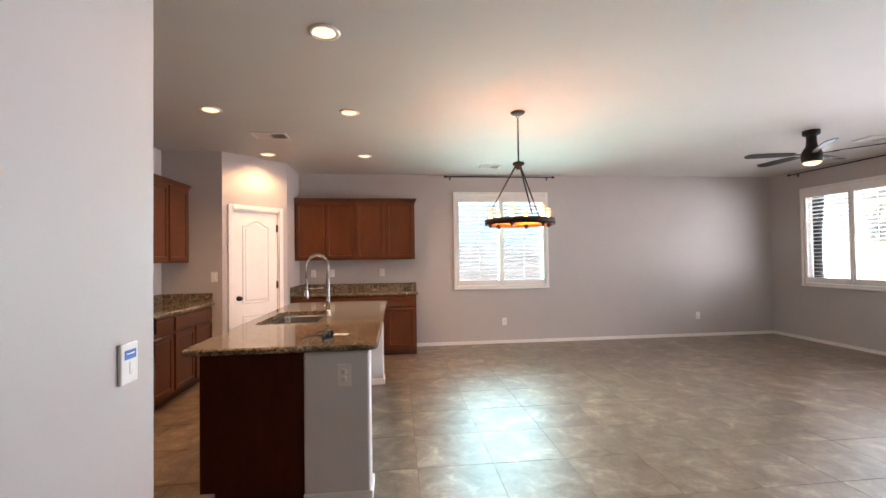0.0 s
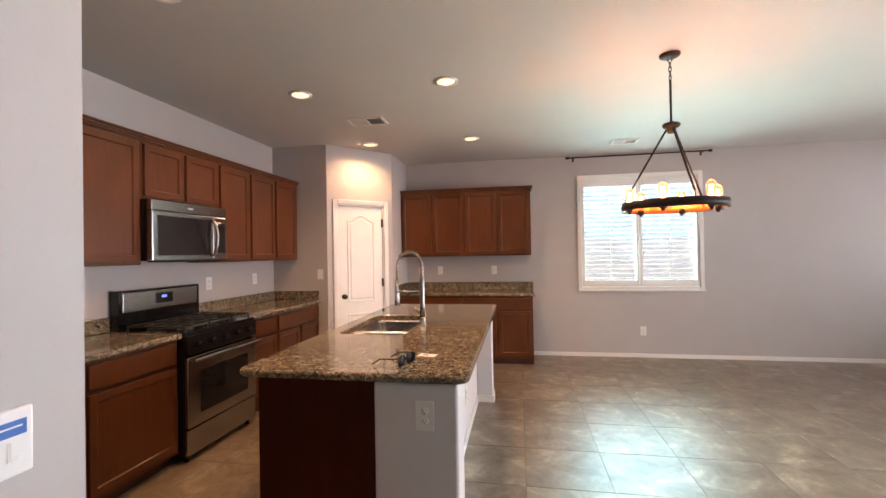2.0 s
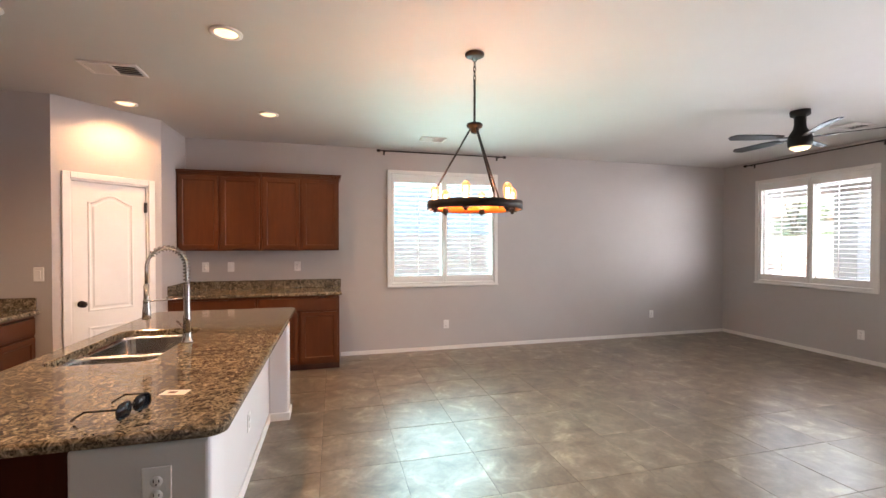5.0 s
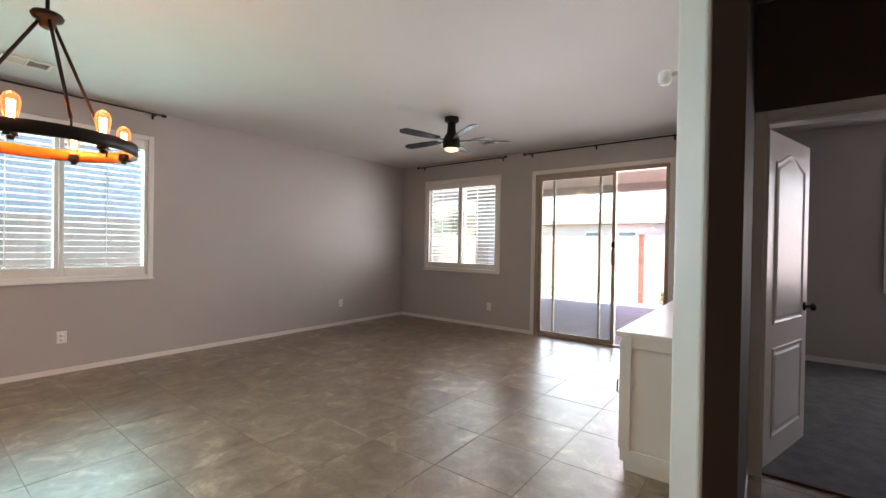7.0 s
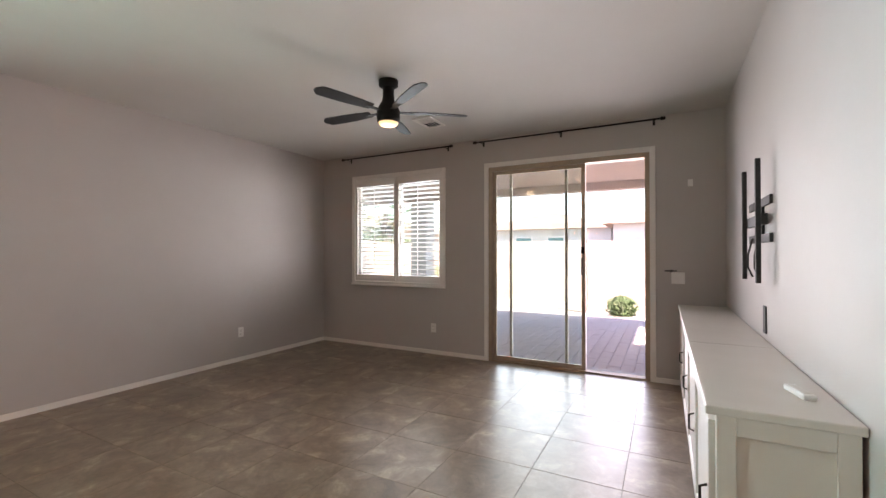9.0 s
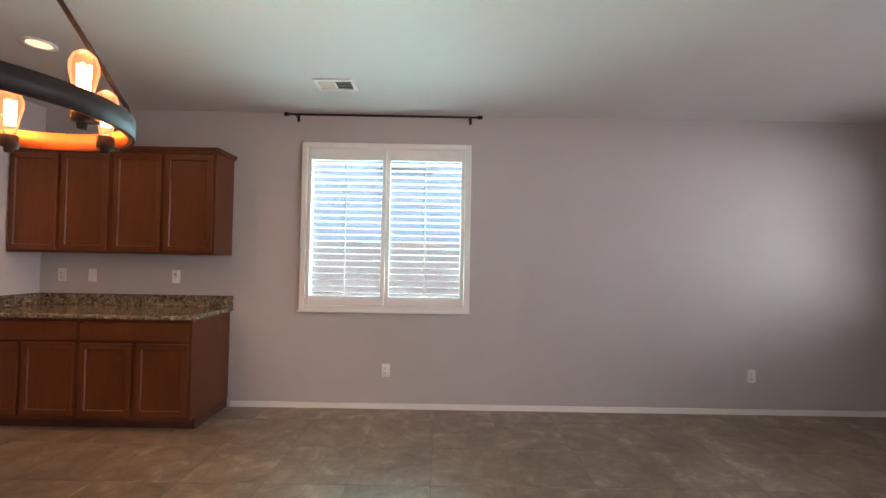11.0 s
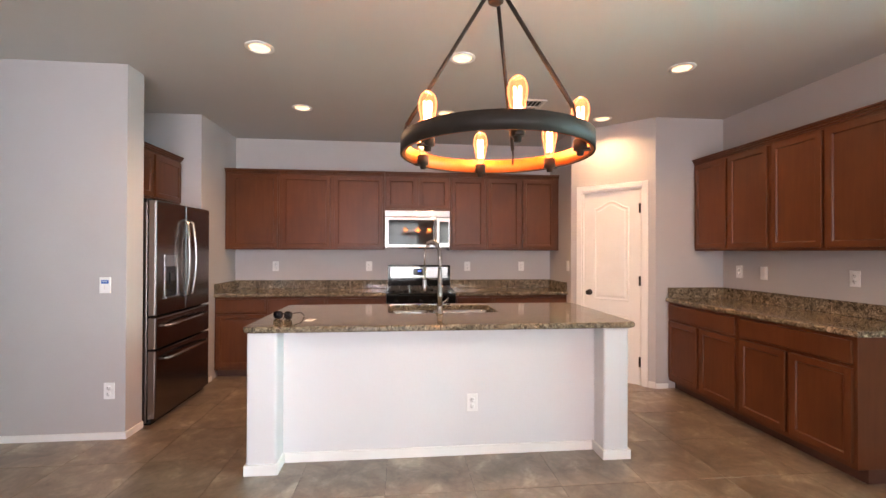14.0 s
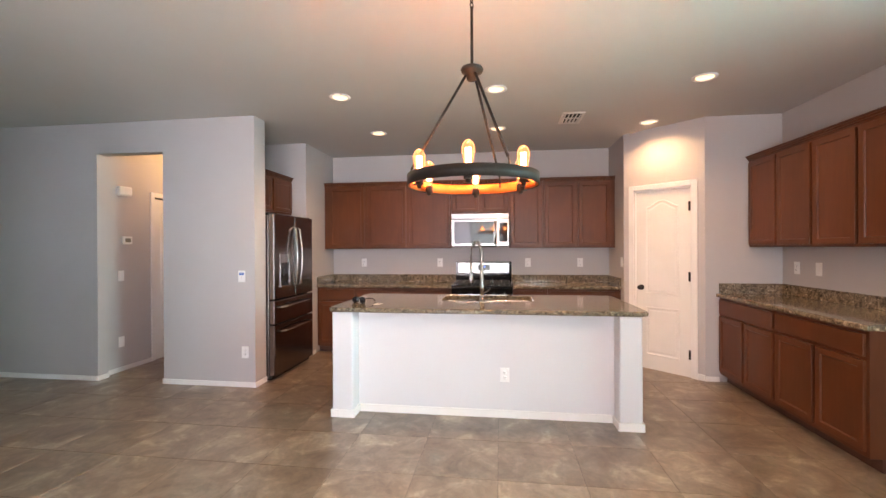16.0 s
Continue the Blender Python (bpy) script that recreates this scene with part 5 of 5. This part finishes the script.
patio_column(10.05, 7.1)
patio_column(10.05, 1.75)
fence_e = solid("garden_wall", boxes((15.0, 15.2, -14, 20, -0.16, 1.70)), M_BLOCK, "tan concrete block garden wall", "garden wall", kind="structure")
fence_n = solid("garden_wall", boxes((-14, 15.0, 9.3, 9.5, -0.16, 1.65)), M_BLOCK, "tan concrete block garden wall", "garden wall", kind="structure")


def house(m, w, d, h, roof_h, label, wall_mat, openings=None):
    ob = thing("house", m, label, "house")
    part("wall", box(-w / 2, w / 2, -d / 2, d / 2, 0, h), wall_mat, ob)
    bm = bmesh.new()
    o = 0.5
    lo = [bm.verts.new(p) for p in ((-w / 2 - o, -d / 2 - o, h), (w / 2 + o, -d / 2 - o, h), (w / 2 + o, d / 2 + o, h), (-w / 2 - o, d / 2 + o, h))]
    hi = [bm.verts.new((-w / 2 + d / 2, 0, h + roof_h)), bm.verts.new((w / 2 - d / 2, 0, h + roof_h))]
    for f in ((lo[0], lo[1], hi[1], hi[0]), (lo[1], lo[2], hi[1]), (lo[2], lo[3], hi[0], hi[1]), (lo[3], lo[0], hi[0]), (lo[3], lo[2], lo[1], lo[0])):
        bm.faces.new(f)
    part("roof", bm, M_ROOF, ob, "tiled hip roof")
    for x, za, zb in openings or [(-w / 2 + (k + 0.5) * w / 3, 1.0, 2.3) for k in range(3)]:
        wi = part("window", box(x - 0.5, x + 0.5, -d / 2 - 0.03, -d / 2 + 0.02, za, zb), M_FARGLASS, ob)
        part("frame", boxes((x - 0.58, x - 0.5, -d / 2 - 0.06, -d / 2, za - 0.08, zb + 0.08), (x + 0.5, x + 0.58, -d / 2 - 0.06, -d / 2, za - 0.08, zb + 0.08), (x - 0.5, x + 0.5, -d / 2 - 0.06, -d / 2, zb, zb + 0.08),
                            (x - 0.5, x + 0.5, -d / 2 - 0.06, -d / 2, za - 0.08, za)), M_WHITE, wi)


house(pose(1.5, 17.0, -0.14), 16, 10, 5.6, 2.0, "neighbouring two-storey pale stucco house", M_STUCCO3, ((0.0, 3.55, 4.7), (-4.5, 1.0, 2.3), (4.5, 1.0, 2.3), (3.5, 3.7, 4.7)))
house(pose(29.0, -3.5, -0.14, 0, 0, -90), 16, 10, 2.9, 1.9, "neighbouring single-storey pale stucco house with tiled roof", M_STUCCO2)
house(pose(33.0, 9.6, -0.14, 0, 0, -90), 9, 8, 3.0, 1.4, "neighbouring single-storey pale stucco house with tiled roof", M_STUCCO2, ((-0.9, 1.75, 2.45), (1.2, 1.75, 2.45)))
house(pose(25.0, 24.0, -0.14, 0, 0, -90), 14, 10, 2.9, 1.8, "neighbouring single-storey tan stucco house with tiled roof", M_STUCCO)


def leaf_clump(bm, rnd, centre, radius, count, size):
    for _ in range(count):
        d = Vector((rnd.gauss(0, 1), rnd.gauss(0, 1), rnd.gauss(0, 1)))
        d = d.normalized() * radius * rnd.uniform(0.35, 1.0) ** 0.6
        c = Vector(centre) + Vector((d.x, d.y, d.z * 0.8))
        u = Vector((rnd.gauss(0, 1), rnd.gauss(0, 1), rnd.gauss(0, 1))).normalized()
        v = u.orthogonal().normalized()
        s = size * rnd.uniform(0.6, 1.3)
        pts = [c - u * s, c + v * s * 0.4, c + u * s, c - v * s * 0.4]
        bm.faces.new([bm.verts.new(p) for p in pts])


def tree(x, y, h, seed):
    rnd = random.Random(seed)
    ob = thing("tree", pose(x, y, -0.14), "leafy green garden tree behind the patio", "tree")
    limbs = [tube([(0, 0, 0), (0.04, 0.02, h * 0.25), (-0.03, 0.05, h * 0.5), (0.02, 0.0, h * 0.8)], 0.07, 8)]
    bm = bmesh.new()
    for k in range(9):
        a = k * 2.4
        r = rnd.uniform(0.5, 1.2)
        z = h * rnd.uniform(0.45, 0.95)
        limbs.append(tube([(0, 0, z * 0.6), (r * 0.5 * math.cos(a), r * 0.5 * math.sin(a), z * 0.85), (r * math.cos(a), r * math.sin(a), z)], 0.025, 6))
        leaf_clump(bm, rnd, (r * math.cos(a), r * math.sin(a), z), 0.6, 420, 0.07)
    part("trunk", merge(*limbs), M_BARK, ob)
    part("crown", bm, M_LEAF, ob)


tree(14.3, 11.2, 3.6, 3)


def shrub(x, y, r, seed):
    rnd = random.Random(seed)
    ob = thing("shrub", pose(x, y, -0.14), "small round green shrub beside the patio", "shrub")
    bm = bmesh.new()
    leaf_clump(bm, rnd, (0, 0, r * 0.8), r, 900, 0.05)
    part("crown", bm, M_LEAF, ob)
    part("stem", tube([(0, 0, 0), (0.02, 0, r * 0.5), (0, 0.01, r * 0.9)], 0.02, 6), M_BARK, ob)


shrub(11.8, 3.1, 0.34, 5)
shrub(13.4, 8.4, 0.7, 7)
post = thing("gate_post", pose(12.6, 4.0, -0.14), "tall red-brown steel gate post", "post")
part("post", box(-0.06, 0.06, -0.06, 0.06, 0, 1.78, 0.01), M_RUSTPOST, post)
part("cap", box(-0.075, 0.075, -0.075, 0.075, 1.78, 1.82, 0.008), M_RUSTPOST, post)

# ---- floor tiles ----
TX, TY, P = 3.87, 3.505, 0.5115


def tile_mesh():
    bm = box(-P / 2 + 0.0015, P / 2 - 0.0015, -P / 2 + 0.0015, P / 2 - 0.0015, -0.02, 0.0)
    es = [e for e in bm.edges if all(abs(v.co.z) < 1e-6 for v in e.verts)]
    bmesh.ops.bevel(bm, geom=es, offset=0.0012, segments=1, profile=0.5, affect="EDGES")
    return mesh_of("tile", bm, M_TILE)


tm = tile_mesh()
rest = bmesh.new()
near = 0
rnd = random.Random(11)
for i in range(-14, 7):
    for j in range(-13, 8):
        x, y = TX + (i + 0.5) * P, TY + (j + 0.5) * P
        if not (-2.8 < x < XE + 0.2 and -2.75 < y < YN + 0.2):
            continue
        dz = 0.012 + rnd.uniform(-0.0006, 0.0004)
        if x > -0.6 and y > 0.0 and near < 300:
            t = new("tile", tm)
            t.parent = floor
            t.location = (x, y, dz)
            near += 1
        else:
            add_box(rest, x - P / 2 + 0.0025, x + P / 2 - 0.0025, y - P / 2 + 0.0025, y + P / 2 - 0.0025, -0.02, dz)
tagged(part("far_tiles", rest, M_TILE, floor), "", "", "", "stuff")

# ---- patio pavers ----
pm = mesh_of("paver", box(-0.148, 0.148, -0.073, 0.073, -0.03, 0.0, 0.004, 1), M_PAVER)
prest = bmesh.new()
cnt = 0
for i in range(17):
    for j in range(49):
        x, y = XE + 0.32 + i * 0.302 + (0.15 if j % 2 else 0), 1.76 + j * 0.15
        if x > 11.9:
            continue
        dz = -0.036 + rnd.uniform(-0.002, 0.002)
        if x < 9.6 and 2.0 < y < 6.2 and cnt < 300:
            p = new("paver", pm)
            p.parent = patio
            p.location = (x, y, dz)
            cnt += 1
        else:
            add_box(prest, x - 0.148, x + 0.148, y - 0.073, y + 0.073, dz - 0.03, dz)
tagged(part("far_pavers", prest, M_PAVER, patio), "", "", "", "stuff")
